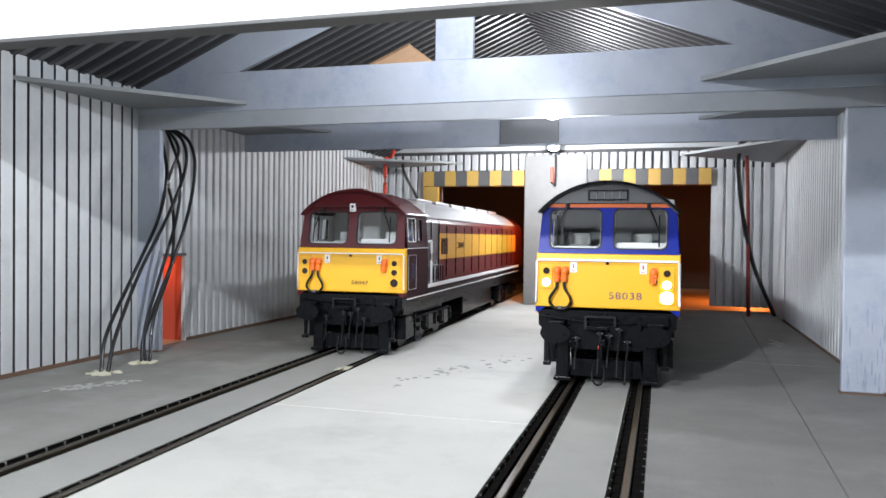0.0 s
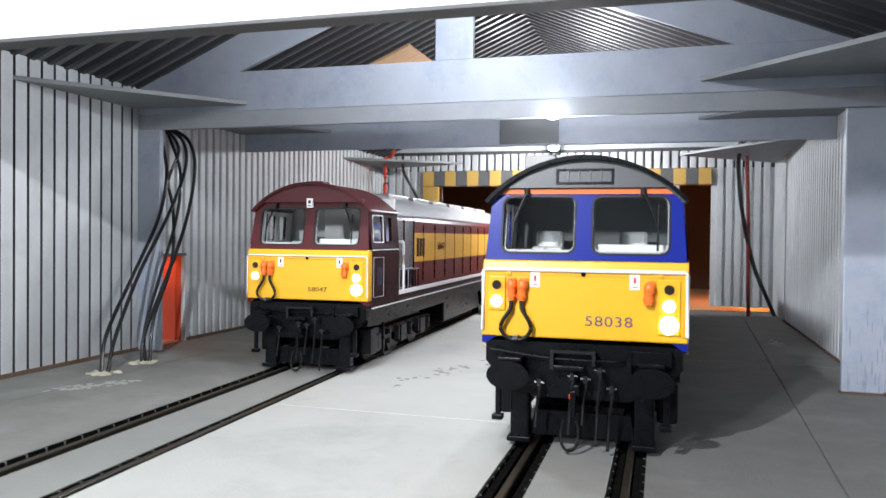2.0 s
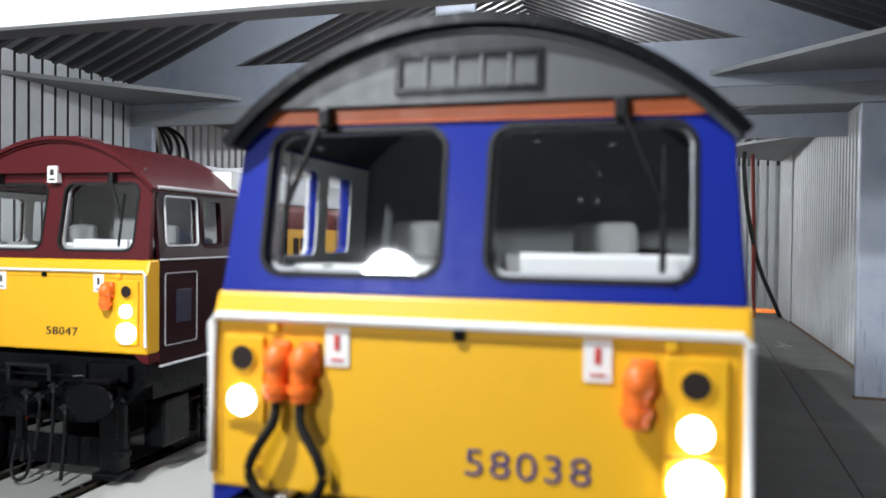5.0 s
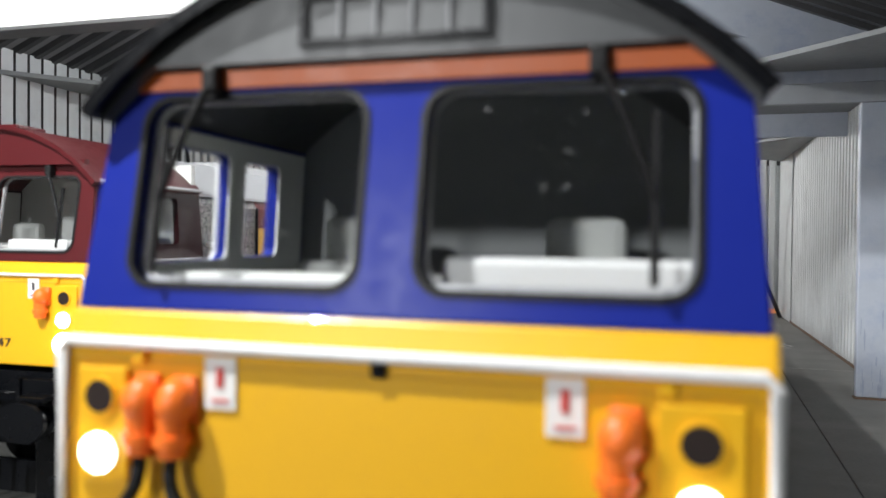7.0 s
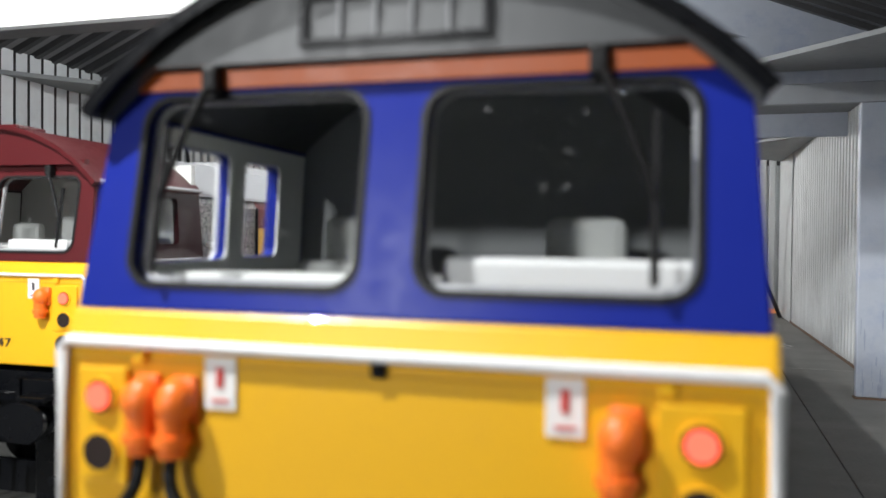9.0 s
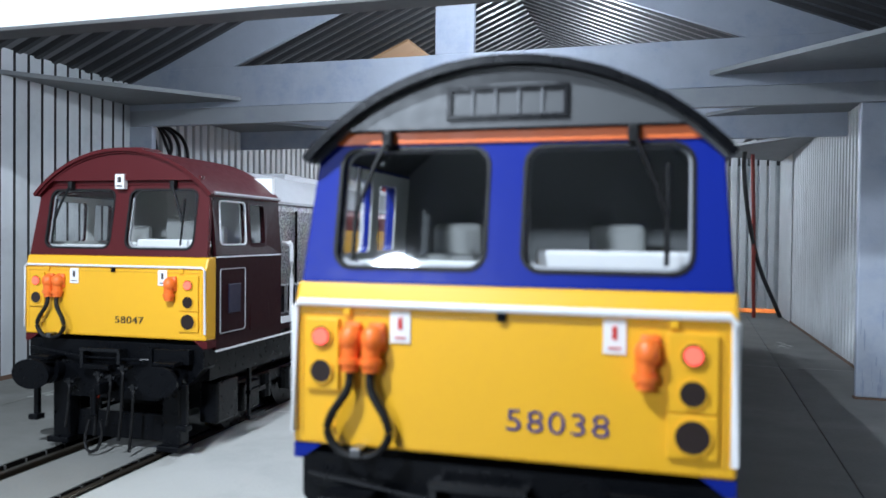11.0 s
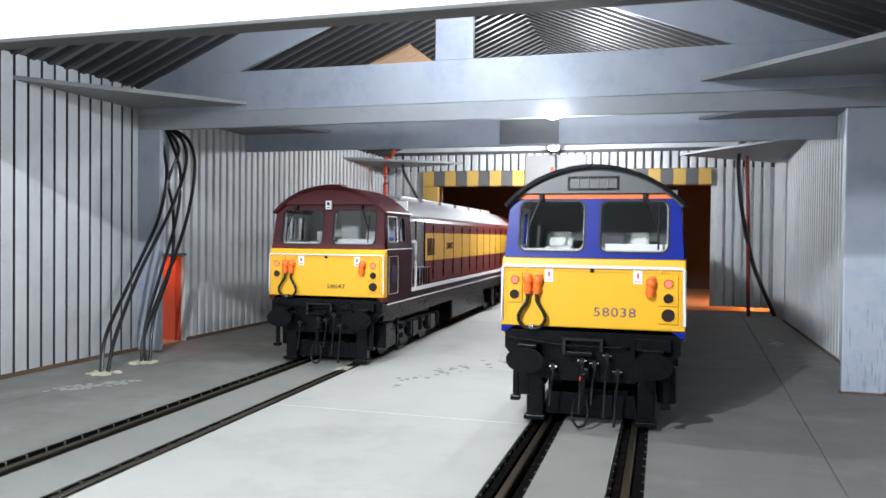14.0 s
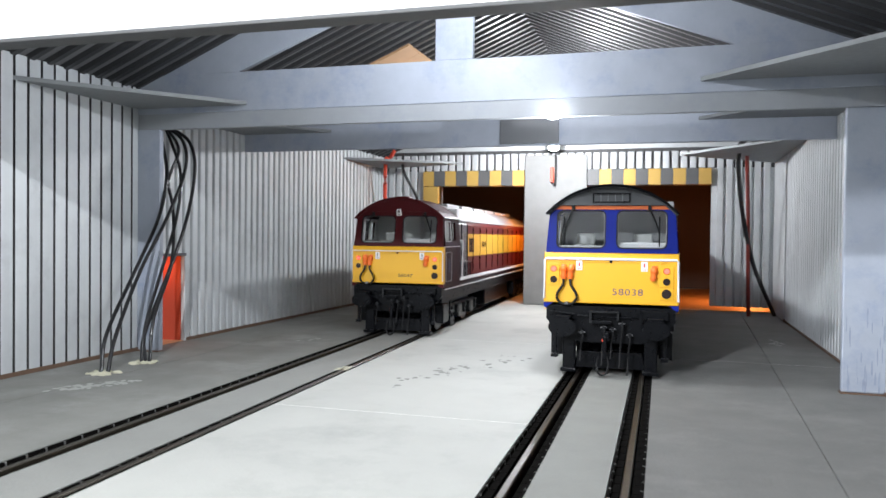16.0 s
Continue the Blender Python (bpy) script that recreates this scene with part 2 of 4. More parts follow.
def prism(bm, poly, axis, a, b):
    """A polygon drawn across one axis and drawn out along it from a to b."""
    def put(u, v, w):
        return {"y": (u, w, v), "x": (w, u, v), "z": (u, v, w)}[axis]
    lo = [bm.verts.new(put(u, v, a)) for u, v in poly]
    hi = [bm.verts.new(put(u, v, b)) for u, v in poly]
    bm.faces.new(lo)
    bm.faces.new(hi)
    for i in range(len(poly)):
        j = (i + 1) % len(poly)
        bm.faces.new((lo[i], lo[j], hi[j], hi[i]))
    return bm


def pr(poly, axis, a, b):
    return prism(bmesh.new(), poly, axis, a, b)


def round_rect(x0, z0, x1, z1, r, n=5):
    out = []
    for cx, cz, a0 in ((x1 - r, z1 - r, 0), (x0 + r, z1 - r, 90), (x0 + r, z0 + r, 180), (x1 - r, z0 + r, 270)):
        for k in range(n + 1):
            a = radians(a0 + 90 * k / n)
            out.append((cx + r * math.cos(a), cz + r * math.sin(a)))
    return out


def plate(outer, holes, thick, warp):
    """A flat plate with holes, given across and up; warp takes (u, depth, v) to a place."""
    bm = bmesh.new()
    for loop in (outer, *holes):
        vs = [bm.verts.new((u, 0, v)) for u, v in loop]
        for i in range(len(vs)):
            bm.edges.new((vs[i], vs[(i + 1) % len(vs)]))
    bmesh.ops.triangle_fill(bm, use_beauty=True, use_dissolve=False, edges=bm.edges[:], normal=(0, -1, 0))
    ext = bmesh.ops.extrude_face_region(bm, geom=bm.faces[:])
    for g in ext["geom"]:
        if isinstance(g, bmesh.types.BMVert):
            g.co.y += thick
    for v in bm.verts:
        v.co = Vector(warp(*v.co))
    return bm


def ring_plate(outer, inner, thick, warp):
    return plate(outer, [inner], thick, warp)


def text_part(words, size, mat, parent, name, at, rot):
    cu = bpy.data.curves.new(name, "FONT")
    cu.offset = -0.00002 if size == 2.5 else 0.0
    cu.body, cu.size, cu.extrude, cu.align_x, cu.align_y = words, size * MM, 0.05 * MM, "CENTER", "CENTER"
    tmp = bpy.data.objects.new(name, cu)
    me = bpy.data.meshes.new_from_object(tmp)
    bpy.data.objects.remove(tmp)
    me.transform(Matrix.Diagonal((1.22, 1, 1, 1)))
    me.materials.clear()
    me.materials.append(mat)
    ob = new(name, me)
    ob.parent = parent
    ob.matrix_basis = pose(*(Vector(at) * MM), *rot)
    return ob


# ---- structure ----
XL, XR, YB, YF = -162.5, 51.0, 425.0, 155.0
EAVE, RIDGE, XC = 83.0, 128.0, -58.0
YH, ZH = 117.0, 71.9  # back face and lower edge of the front header
SLOPE_L, SLOPE_R = (RIDGE - EAVE) / (XC - XL), (RIDGE - EAVE) / (XR - XC)
# track centre lines: x at y = 150 and turn
BX, BH, RX, RH = -14.94, -0.01113, -93.35, -0.03434


def track_x(x0, h, y):
    return x0 + math.sin(h) * (y - 150)


# half widths of the grooves round the rails: maroon engine's track, then blue engine's track
RGL, RGR, BGL, BGR = 3.0, 1.7, 3.2, 2.6


def strip_floor(name, mat, lefts, rights, y0, y1, label):
    """A floor slab between two slanted edges, given as functions of y."""
    bm = bmesh.new()
    poly = [(lefts(y0), y0), (rights(y0), y0), (rights(y1), y1), (lefts(y1), y1)]
    prism(bm, poly, "z", -4, 0)
    ob = part(name, bm, mat, floor)
    if label:
        ob["label"] = label
    return ob


floor = thing("floor", "grey concrete-effect shed floor slabs with inset tracks", "floor", kind="structure")
part("subfloor", bx(-600, -300, -8, 600, 640, -4.2), M_CHAIR, floor)


def edge(x0, h, off):
    return lambda y: track_x(x0, h, y) + off


GL, GR = 8.6, 8.6
seams = [-300, 36, 152.3, 268, 384, 640]
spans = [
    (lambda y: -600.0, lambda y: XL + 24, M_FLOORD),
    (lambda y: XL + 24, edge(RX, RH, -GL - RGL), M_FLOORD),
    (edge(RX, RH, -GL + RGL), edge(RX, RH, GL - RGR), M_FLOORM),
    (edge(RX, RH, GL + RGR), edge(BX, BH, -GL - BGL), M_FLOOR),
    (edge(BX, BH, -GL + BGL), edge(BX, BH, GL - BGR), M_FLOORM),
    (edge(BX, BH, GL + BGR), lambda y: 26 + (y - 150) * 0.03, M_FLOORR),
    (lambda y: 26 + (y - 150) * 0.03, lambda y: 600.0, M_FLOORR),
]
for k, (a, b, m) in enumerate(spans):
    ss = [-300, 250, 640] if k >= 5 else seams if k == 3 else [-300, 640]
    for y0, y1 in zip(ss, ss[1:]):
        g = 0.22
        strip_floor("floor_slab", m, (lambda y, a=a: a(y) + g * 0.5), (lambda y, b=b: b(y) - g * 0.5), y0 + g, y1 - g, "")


for y in seams[1:-1]:
    part("seam", bx(track_x(RX, RH, y) + GL + RGR, y - 0.3, -3, track_x(BX, BH, y) - GL - BGL, y + 0.3, -0.05), M_SEAM, floor)
part("seam", bx(track_x(BX, BH, 250) + GL + BGR, 249.7, -3, XR, 250.3, -0.05), M_SEAM, floor)


def make_track(x0, h, widths):
    t = thing("railway_track", "inset model railway track with black chairs and worn steel rails", "track", "tracks in the floor", "structure")
    for s in (-1, 1):
        bm = bmesh.new()
        poly = [(-0.5, -4.0), (0.5, -4.0), (0.35, -1.4), (0.62, -1.0), (0.62, -0.15), (0.45, 0), (-0.45, 0), (-0.62, -0.15), (-0.62, -1.0), (-0.35, -1.4)]
        prism(bm, poly, "y", -300, 640)
        for v in bm.verts:
            v.co.x += track_x(x0, h, v.co.y) + s * GL
        part("rail", bm, M_RAIL, t)
        # the black side strips of the groove with their teeth
        bm, ties = bmesh.new(), bmesh.new()
        y = -120.0
        while y < 430:
            xx = track_x(x0, h, y) + s * GL
            for e in (-1, 1):
                gw = widths[0] if s < 0 else widths[1]
                x_in = xx + e * max(0.75, gw - 1.7)
                x_out = xx + e * (gw - 0.02)
                box(bm, min(x_in, x_out), y, -4.1, max(x_in, x_out), y + 3.85, -0.6)
                x_lip = xx + e * (gw - 0.45)
                box(bm, min(x_lip, x_out), y, -4.1, max(x_lip, x_out), y + 3.98, -0.05)
                box(ties, min(x_lip, x_out), y + 4.0, -4.1, max(x_lip, x_out), y + 4.38, -0.08)
            y += 4.4
        tagged(part("chairs", bm, M_CHAIR, t), kind="stuff")
        tagged(part("tie_ends", ties, M_FLOORR, t, "grey tie ends between the black chairs"), kind="stuff")
    return t


make_track(BX, BH, (BGL, BGR))
make_track(RX, RH, (RGL, RGR))


def strip_mesh(length, height, depth=1.35, flat=False):
    """One trapezoid rib of cladding, standing, one pitch wide."""
    w = length
    poly = [(0.0, 0.0), (w * 0.04, depth * 0.8), (w * 0.1, depth), (w * 0.66, depth), (w * 0.74, depth * 0.8), (w * 0.78, 0.0)]
    if flat:
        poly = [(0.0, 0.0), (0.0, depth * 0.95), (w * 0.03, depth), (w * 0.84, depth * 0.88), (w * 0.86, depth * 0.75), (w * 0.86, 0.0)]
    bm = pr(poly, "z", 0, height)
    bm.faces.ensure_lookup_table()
    bm.faces[2].material_index = 1 if flat else 0  # a flat board's flank takes the dark shade colour between boards
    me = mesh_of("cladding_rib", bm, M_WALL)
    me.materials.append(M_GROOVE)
    return me


def wall_of_ribs(name, label, start, along, length, height, pitch, normal, skip=(), flat_to=0.0):
    """A flat wall plate with ribs as pieces. skip: stretches (a, b, z0, z1) left open."""
    w = thing(name, label, "wall", kind="structure")
    me, panel = strip_mesh(pitch, height), strip_mesh(pitch, height, 1.35, True)
    along, normal = Vector(along), Vector(normal)
    cross = Matrix(((along.x, normal.x, 0, 0), (along.y, normal.y, 0, 0), (0, 0, 1, 0), (0, 0, 0, 1)))
    short = {}
    for i in range(int(length / pitch)):
        a = i * pitch
        mid = a + pitch / 2
        z0, h = 0.0, height
        for s in skip:
            if s[0] < mid < s[1]:
                if s[2] <= 0:
                    z0 = s[3]
                h = height - z0
        if h <= 0.5:
            continue
        data = panel if mid < flat_to else me
        if z0:
            if h not in short:
                short[h] = strip_mesh(pitch, h)
            data = short[h]
        ob = new("cladding_rib", data)
        ob.parent = w
        ob.matrix_basis = Matrix.Translation((Vector(start) + along * a + Vector((0, 0, z0))) * MM) @ cross
    return w


P = 4.5
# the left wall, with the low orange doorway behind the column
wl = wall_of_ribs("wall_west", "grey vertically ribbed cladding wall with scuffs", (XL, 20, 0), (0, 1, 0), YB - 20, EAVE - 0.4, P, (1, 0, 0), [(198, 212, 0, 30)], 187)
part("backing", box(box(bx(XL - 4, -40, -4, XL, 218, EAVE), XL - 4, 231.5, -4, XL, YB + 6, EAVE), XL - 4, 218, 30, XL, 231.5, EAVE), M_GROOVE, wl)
part("base_strip", bx(XL + 0.2, 10, 0, XL + 1.6, 217, 1.1), M_BRICKY, wl)
part("base_strip", bx(XL + 0.2, 232.5, 0, XL + 1.6, YB, 1.1), M_BRICKY, wl)
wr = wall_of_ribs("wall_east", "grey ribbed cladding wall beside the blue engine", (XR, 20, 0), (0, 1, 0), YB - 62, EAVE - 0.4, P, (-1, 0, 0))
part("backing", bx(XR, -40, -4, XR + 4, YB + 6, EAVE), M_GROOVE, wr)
part("end_panel", bx(XR - 1.3, 384, 0, XR, YB, EAVE, bev=0.2), M_WALL, wr)
part("base_strip", bx(XR - 1.5, 10, 0, XR - 0.2, 383, 0.9), M_BRICKY, wr)

# orange doorway behind the left column
dw = thing("door_1", "small orange-red doorway glowing in the ribbed wall", "doorway", kind="structure")
part("panel", bx(XL - 14, 213, 0, XL - 13, 234, 34), M_ORANGE, dw)
part("panel", bx(XL - 13, 232, 0, XL - 4.1, 233, 34), M_ORANGE, dw)
part("lining", bx(XL - 13, 231.2, 0, XL - 0.05, 231.7, 29.4), M_ORANGE, dw)
part("lintel", bx(XL - 2, 217.6, 29.4, XL + 1.6, 232.2, 30.4), M_DARK, dw)
part("threshold", bx(XL - 13, 218, -0.5, XL + 0.8, 231.5, 0.15)
     , M_WOOD, dw)

# back wall: two doors with a concrete pier between
OL, OR_, PL, PR_ = -127.6, -78.0, -44.0, 19.6
DH = 65.5
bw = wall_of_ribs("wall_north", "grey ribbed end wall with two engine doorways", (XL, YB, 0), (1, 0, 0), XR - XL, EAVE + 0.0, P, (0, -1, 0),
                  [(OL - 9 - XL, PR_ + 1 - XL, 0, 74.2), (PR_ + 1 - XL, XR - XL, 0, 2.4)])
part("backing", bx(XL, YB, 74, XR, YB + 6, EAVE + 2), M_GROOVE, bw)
part("backing", bx(XL, YB, -4, OL, YB + 6, 74), M_WALL, bw)
part("backing", bx(PR_, YB, 2.4, XR, YB + 6, 74), M_WALL, bw)
gable = pr([(XL, EAVE + 2), (XR, EAVE + 2), (XC, RIDGE + 2)], "y", YB, YB + 6)
part("gable", gable, M_WALL, bw)
part("door_pier", bx(OR_, YB - 3, 0, PL, YB + 6, 82, bev=0.5), M_CONC, bw, "pale concrete pier between the doorways")


def lintel(x0, x1, first):
    li = thing("hazard_lintel", "yellow and black striped lintel over an engine doorway", "lintel", "lintels over the doors", "structure")
    n = max(2, round((x1 - x0) / 6.3))
    w = (x1 - x0) / n
    for i in range(n):
        part("stripe", bx(x0 + i * w, YB - 3.2, 65.4, x0 + (i + 1) * w - 0.05, YB + 5, 73.8, bev=0.12), M_HAZY if (i + first) % 2 == 0 else M_HAZB, li)
    return li


lintel(-136.5, OR_ - 0.2, 0)
lintel(PL + 0.2, 19.4, 1)
part("door_post", bx(-136.5, YB - 3.0, 0, OL, YB + 5, 65.2, bev=0.3), M_HAZY, bw, "hazard yellow door post")

# the dim store behind the doors
st = thing("store_room", "dim brown store behind the engine doorways, lit orange", "room", kind="structure")
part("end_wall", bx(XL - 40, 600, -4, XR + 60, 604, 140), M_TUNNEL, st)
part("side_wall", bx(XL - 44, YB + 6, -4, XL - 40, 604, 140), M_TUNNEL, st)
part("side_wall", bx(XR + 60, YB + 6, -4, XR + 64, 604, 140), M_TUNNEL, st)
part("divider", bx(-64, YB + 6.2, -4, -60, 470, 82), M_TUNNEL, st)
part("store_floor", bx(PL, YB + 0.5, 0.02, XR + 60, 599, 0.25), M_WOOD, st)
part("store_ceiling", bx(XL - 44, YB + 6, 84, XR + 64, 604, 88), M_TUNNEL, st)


# ---- roof ----
ROOF0 = YF - 1 - 36


def roof_sheet(name, x0, z0, x1, z1):
    """A ribbed roof slope whose ribs run down the slope."""
    bm = bmesh.new()
    d = Vector((x1 - x0, 0, z1 - z0)).normalized()
    nrm = Vector((-d.z, 0, d.x))
    if nrm.z > 0:
        nrm = -nrm
    y = ROOF0
    prof = []
    while y < YB + 5:
        prof += [(y, 0.0), (y + 3.6, 0.0), (y + 3.9, 1.3), (y + 5.6, 1.3), (y + 5.95, 0.0)]
        y += 6.0
    lo, hi, up = [], [], []
    for yy, dep in prof:
        lo.append(bm.verts.new(Vector((x0, yy, z0)) + nrm * dep))
        hi.append(bm.verts.new(Vector((x1, yy, z1)) + nrm * dep))
    for i in range(len(lo) - 1):
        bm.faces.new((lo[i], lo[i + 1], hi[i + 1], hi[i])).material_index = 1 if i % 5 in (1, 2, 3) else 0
    a = [bm.verts.new(Vector((x, yy, z)) - nrm * 1.2) for x, z in ((x0, z0), (x1, z1)) for yy in (ROOF0, YB + 5)]
    bm.faces.new((a[0], a[1], a[3], a[2]))
    sheet = part(name, bm, M_ROOF)
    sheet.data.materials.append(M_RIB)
    return tagged(sheet, "dark ribbed roof slope seen from beneath", "ceiling", kind="structure")


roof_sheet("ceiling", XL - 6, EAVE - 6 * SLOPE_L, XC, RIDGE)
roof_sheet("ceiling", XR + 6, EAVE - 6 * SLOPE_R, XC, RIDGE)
# bare plywood patch in the left slope
rw = thing("ceiling_patch", "bare orange plywood boards set in the roof slope", "roof panel", kind="structure")


def on_slope(x, off):
    return EAVE + (x - XL) * SLOPE_L - off


for k in range(3):
    y0, y1 = 279 + k * 12.5, 279 + (k + 1) * 12.5 - 0.3
    bm = pr([(-132, on_slope(-132, 1.3)), (-96.6, on_slope(-96.6, 1.3)), (-96.6, on_slope(-96.6, 2.3)), (-132, on_slope(-132, 2.3))], "y", y0, y1)
    part("plank", bm, M_WOOD, rw)
# front header: white board over an edge coloured dark as its unlit underside
hd = thing("header_beam", "white front header board with its underside shade coloured grey", "beam", kind="structure")
part("board", bx(-420, YH - 3, ZH + 0.6, 320, YH, 150), M_WHITE, hd, "bright white painted front board")
part("edge", bx(-420, YH - 3.1, ZH - 0.1, 320, YH + 1.9, ZH + 0.6, bev=0.15), M_EDGE, hd, "lower edge coloured dark for the unlit underside")


# ---- trusses ----
def column(x0, x1, y0, y1, top):
    c = thing("steel_column", "blue-grey painted column with brushed wear at its foot", "column", "columns under the truss", "structure")
    part("shaft", bx(x0, y0, 0.35, x1, y1, top, bev=0.35), M_STEEL, c)
    bm = bmesh.new()
    for k in range(26):
        x, z = random.uniform(x0 + 0.8, x1 - 0.8), 1.0 + abs(random.gauss(0, 9.0))
        w, h = random.uniform(0.06, 0.3), random.uniform(1.0, 3.2)
        bm.faces.new([bm.verts.new((x + w * math.cos(i * 0.9) * random.uniform(0.6, 1.4), y0 - 0.02 - 0.0006 * k, z + h * math.sin(i * 0.9) * random.uniform(0.6, 1.3))) for i in range(7)])
    tagged(part("paint_wear", bm, M_WEAR, c, "darker blue brush streaks near the foot"), kind="stuff")
    part("foot", bx(x0 - 0.3, y0 - 0.8, 0, x1 - 0.2, y1, 0.35), M_BRICKY, c)
    return c


column(-164, -153.2, 207, 209, 69.4)
column(40.2, 51.4, 208, 210, 70.4)
tr = thing("roof_truss", "blue-grey painted roof truss with king post and gussets", "truss", kind="structure")
part("tie_beam", bx(-165, 207, 74.2, 53, 209, 86, bev=0.2), M_STEEL, tr)
# the lower band of the tie beam is a greyer strip
part("lower_band", bx(-165, 207.25, 69.4, 53, 209, 74.2, bev=0.15), M_LOWBAND, tr, "greyer lower band of the tie beam")
part("king_post", bx(-63.9, 207.2, 86, -53.0, 208.8, 125, bev=0.2), M_STEEL, tr)
part("rafter", pr([(-169, 80), (-141, 80.0), (-128, 85.2), (XC, 85.2 + 70 * 0.395), (XC, RIDGE - 0.6), (-169, EAVE - 0.6 - 7 * SLOPE_L)], "y", 207.4, 208.6), M_STEEL, tr)
part("rafter", pr([(58, 80), (30, 80), (17, 85.2), (XC, 85.2 + 75 * 0.375), (XC, RIDGE - 0.6), (58, EAVE - 0.6 - 7 * SLOPE_R)], "y", 207.4, 208.6), M_STEEL, tr)


def gusset(name, a, b, c, z, thick=1.1):
    g = tagged(part(name, pr([a, b, c], "z", z - thick, z), M_GUSS), "triangular grey gusset plate in the roof corner", "gusset plate", "corner gussets", "structure")
    return g


gusset("gusset_plate", (XL, 157.5), (-122.8, 206.9), (XL, 206.9), 77.0)
gusset("gusset_plate", (XR, 157.5), (6.5, 206.9), (XR, 206.9), 78.2)
gusset("gusset_plate", (XL, 221), (-124, 269.9), (XL, 269.9), 77.0)
gusset("gusset_plate", (XR, 221), (8, 269.9), (XR, 269.9), 77.6)
gusset("gusset_plate", (XL, 366), (-108, 403), (XL, YB - 1.4), 77.0)
gusset("gusset_plate", (XR, 315), (3, 378), (XR, YB - 1.4), 77.0)
t2 = thing("tie_beam", "pale grey tie beam across the shed", "beam", kind="structure")
part("beam", bx(-161, 270, 69.3, 49.6, 272, 84, bev=0.3), M_STEEL, t2)
# thin dark panel added for a shaded stretch of the beam
part("beam_shade_panel", bx(-58.8, 269.2, 69.9, -38, 269.9, 78.4, bev=0.1), M_GREY, t2, "dark panel put in for shade on the beam")


def led(at, r=1.9):
    b = thing("led_lamp", "tiny bare white LED, lit, fixed inside the shed", "lamp", "LEDs under the beams", at=at)
    part("holder", bx(-1.2, r - 0.7, -1.2, 1.2, r + 1.5, 1.2, bev=0.15), M_DARK, b)
    bm = bmesh.new()
    bmesh.ops.create_icosphere(bm, subdivisions=3, radius=r)
    for v in bm.verts:
        v.co.z *= 0.85
    e = part("bulb", bm, G_LED, b, "glowing white bulb", smooth=True)
    return b


led((-30.4, 204.0, 70.0), 2.2)
lp = led((-58.6, 398.0, 83.6), 2.9)
part("stem", tube([(0, 3.5, 0), (-0.6, 12, 0.6), (-0.6, 24, -1.0)], 0.5, 7, 4), M_CABLE, lp, "thin black lamp lead")
lb = thing("lamp_bracket", "small red and black lamp wire clip on the pier", "bracket", at=(-62, 421.8, 70))
part("clip", bx(-1.5, -2.4, -3, 0.4, 0, 5, bev=0.3), M_RED, lb)
part("lead", tube([(1.2, -1.2, 12), (1.6, -1.8, 4), (1.0, -1.4, -5)], 0.6, 7, 4), M_CABLE, lb)


# ---- cables and pipes ----
def lean(pts, d=9.0):
    return [(x - d * min(1.0, z / 58), y, z) for x, y, z in pts]


def cable(pts, r, label, mat=M_CABLE, name="cable", category="cable"):
    return tagged(part(name, tube(pts, r, 8, 8), mat, smooth=True), label, category, "loose cables" if mat is M_CABLE else "")


CL = "black glossy wire hanging from the roof corner to the floor"
cable(lean([(-150, 214, 72), (-148, 214, 64), (-145.0, 211, 55), (-145.5, 205, 42), (-147.2, 194, 27), (-145.2, 176, 10), (-143.4, 169.7, 0.2)]), 0.55, CL)
cable(lean([(-149, 216, 72), (-143, 217, 67), (-139.8, 214, 58), (-142.5, 206, 43), (-144.6, 192, 26), (-143.4, 177, 9), (-142.3, 171, 0.2)]), 0.55, CL)
cable(lean([(-149, 217, 72), (-142, 219, 67), (-138.6, 217, 57), (-140.5, 211, 40), (-143.6, 201, 22), (-145, 191, 8), (-144.5, 187.5, 0.2)]), 0.55, CL)
cable(lean([(-148, 216, 71), (-144.5, 217, 64), (-146, 213, 54), (-145, 212, 44), (-143, 205, 28), (-143.6, 194, 12), (-142.6, 188.5, 0.2)]), 0.52, CL)
cable(lean([(-150, 217, 72), (-147, 217, 66), (-142.6, 215, 56), (-143.4, 211, 42), (-145.6, 202, 24), (-145.6, 192, 9), (-143.6, 188, 0.2)]), 0.5, CL)
for cx_, cy_ in ((-143, 170), (-143.8, 188)):
    bm = bmesh.new()
    for k in range(16):
        a, d = random.uniform(0, 6.28), random.uniform(0, 3.2)
        m = Matrix.Translation((cx_ + 1.3 * d * math.cos(a), cy_ + d * math.sin(a), 0.1)) @ Matrix.Diagonal((random.uniform(0.6, 1.5), random.uniform(0.6, 1.4), random.uniform(0.25, 0.7), 1))
        bmesh.ops.create_icosphere(bm, subdivisions=2, radius=1, matrix=m)
    for v in bm.verts:
        v.co += noise.noise_vector(v.co * 1.7) * 0.25
    tagged(part("filler_patch", bm, M_GLUE, smooth=True), "lumpy pale filler round the wires on the floor", "filler", "filler patches")
cable([(-148, 405, 84), (-150, 402, 79), (-150.5, 398, 76), (-150.5, 398, 40), (-150.5, 398, 0.1)], 1.1, "red painted vertical pipe in the shed corner", M_RED, "pipe", "pipe")
cable([(-141, 400, 82), (-140, 398, 72), (-135, 400, 62), (-131, 404, 50), (-130, 410, 30), (-130, 414, 0.2)], 0.8, CL)
cable([(33, 385, 77), (34, 392, 66), (35, 396, 45), (35.5, 398, 20), (36, 398, 0.2)], 0.9, "dark red pipe in the shed corner", M_REDD, "pipe", "pipe")
cable([(29, 372, 78), (29, 380, 70), (32, 392, 50), (38, 400, 25), (46, 405, 6), (48.5, 406, 0.2)], 1.0, CL)
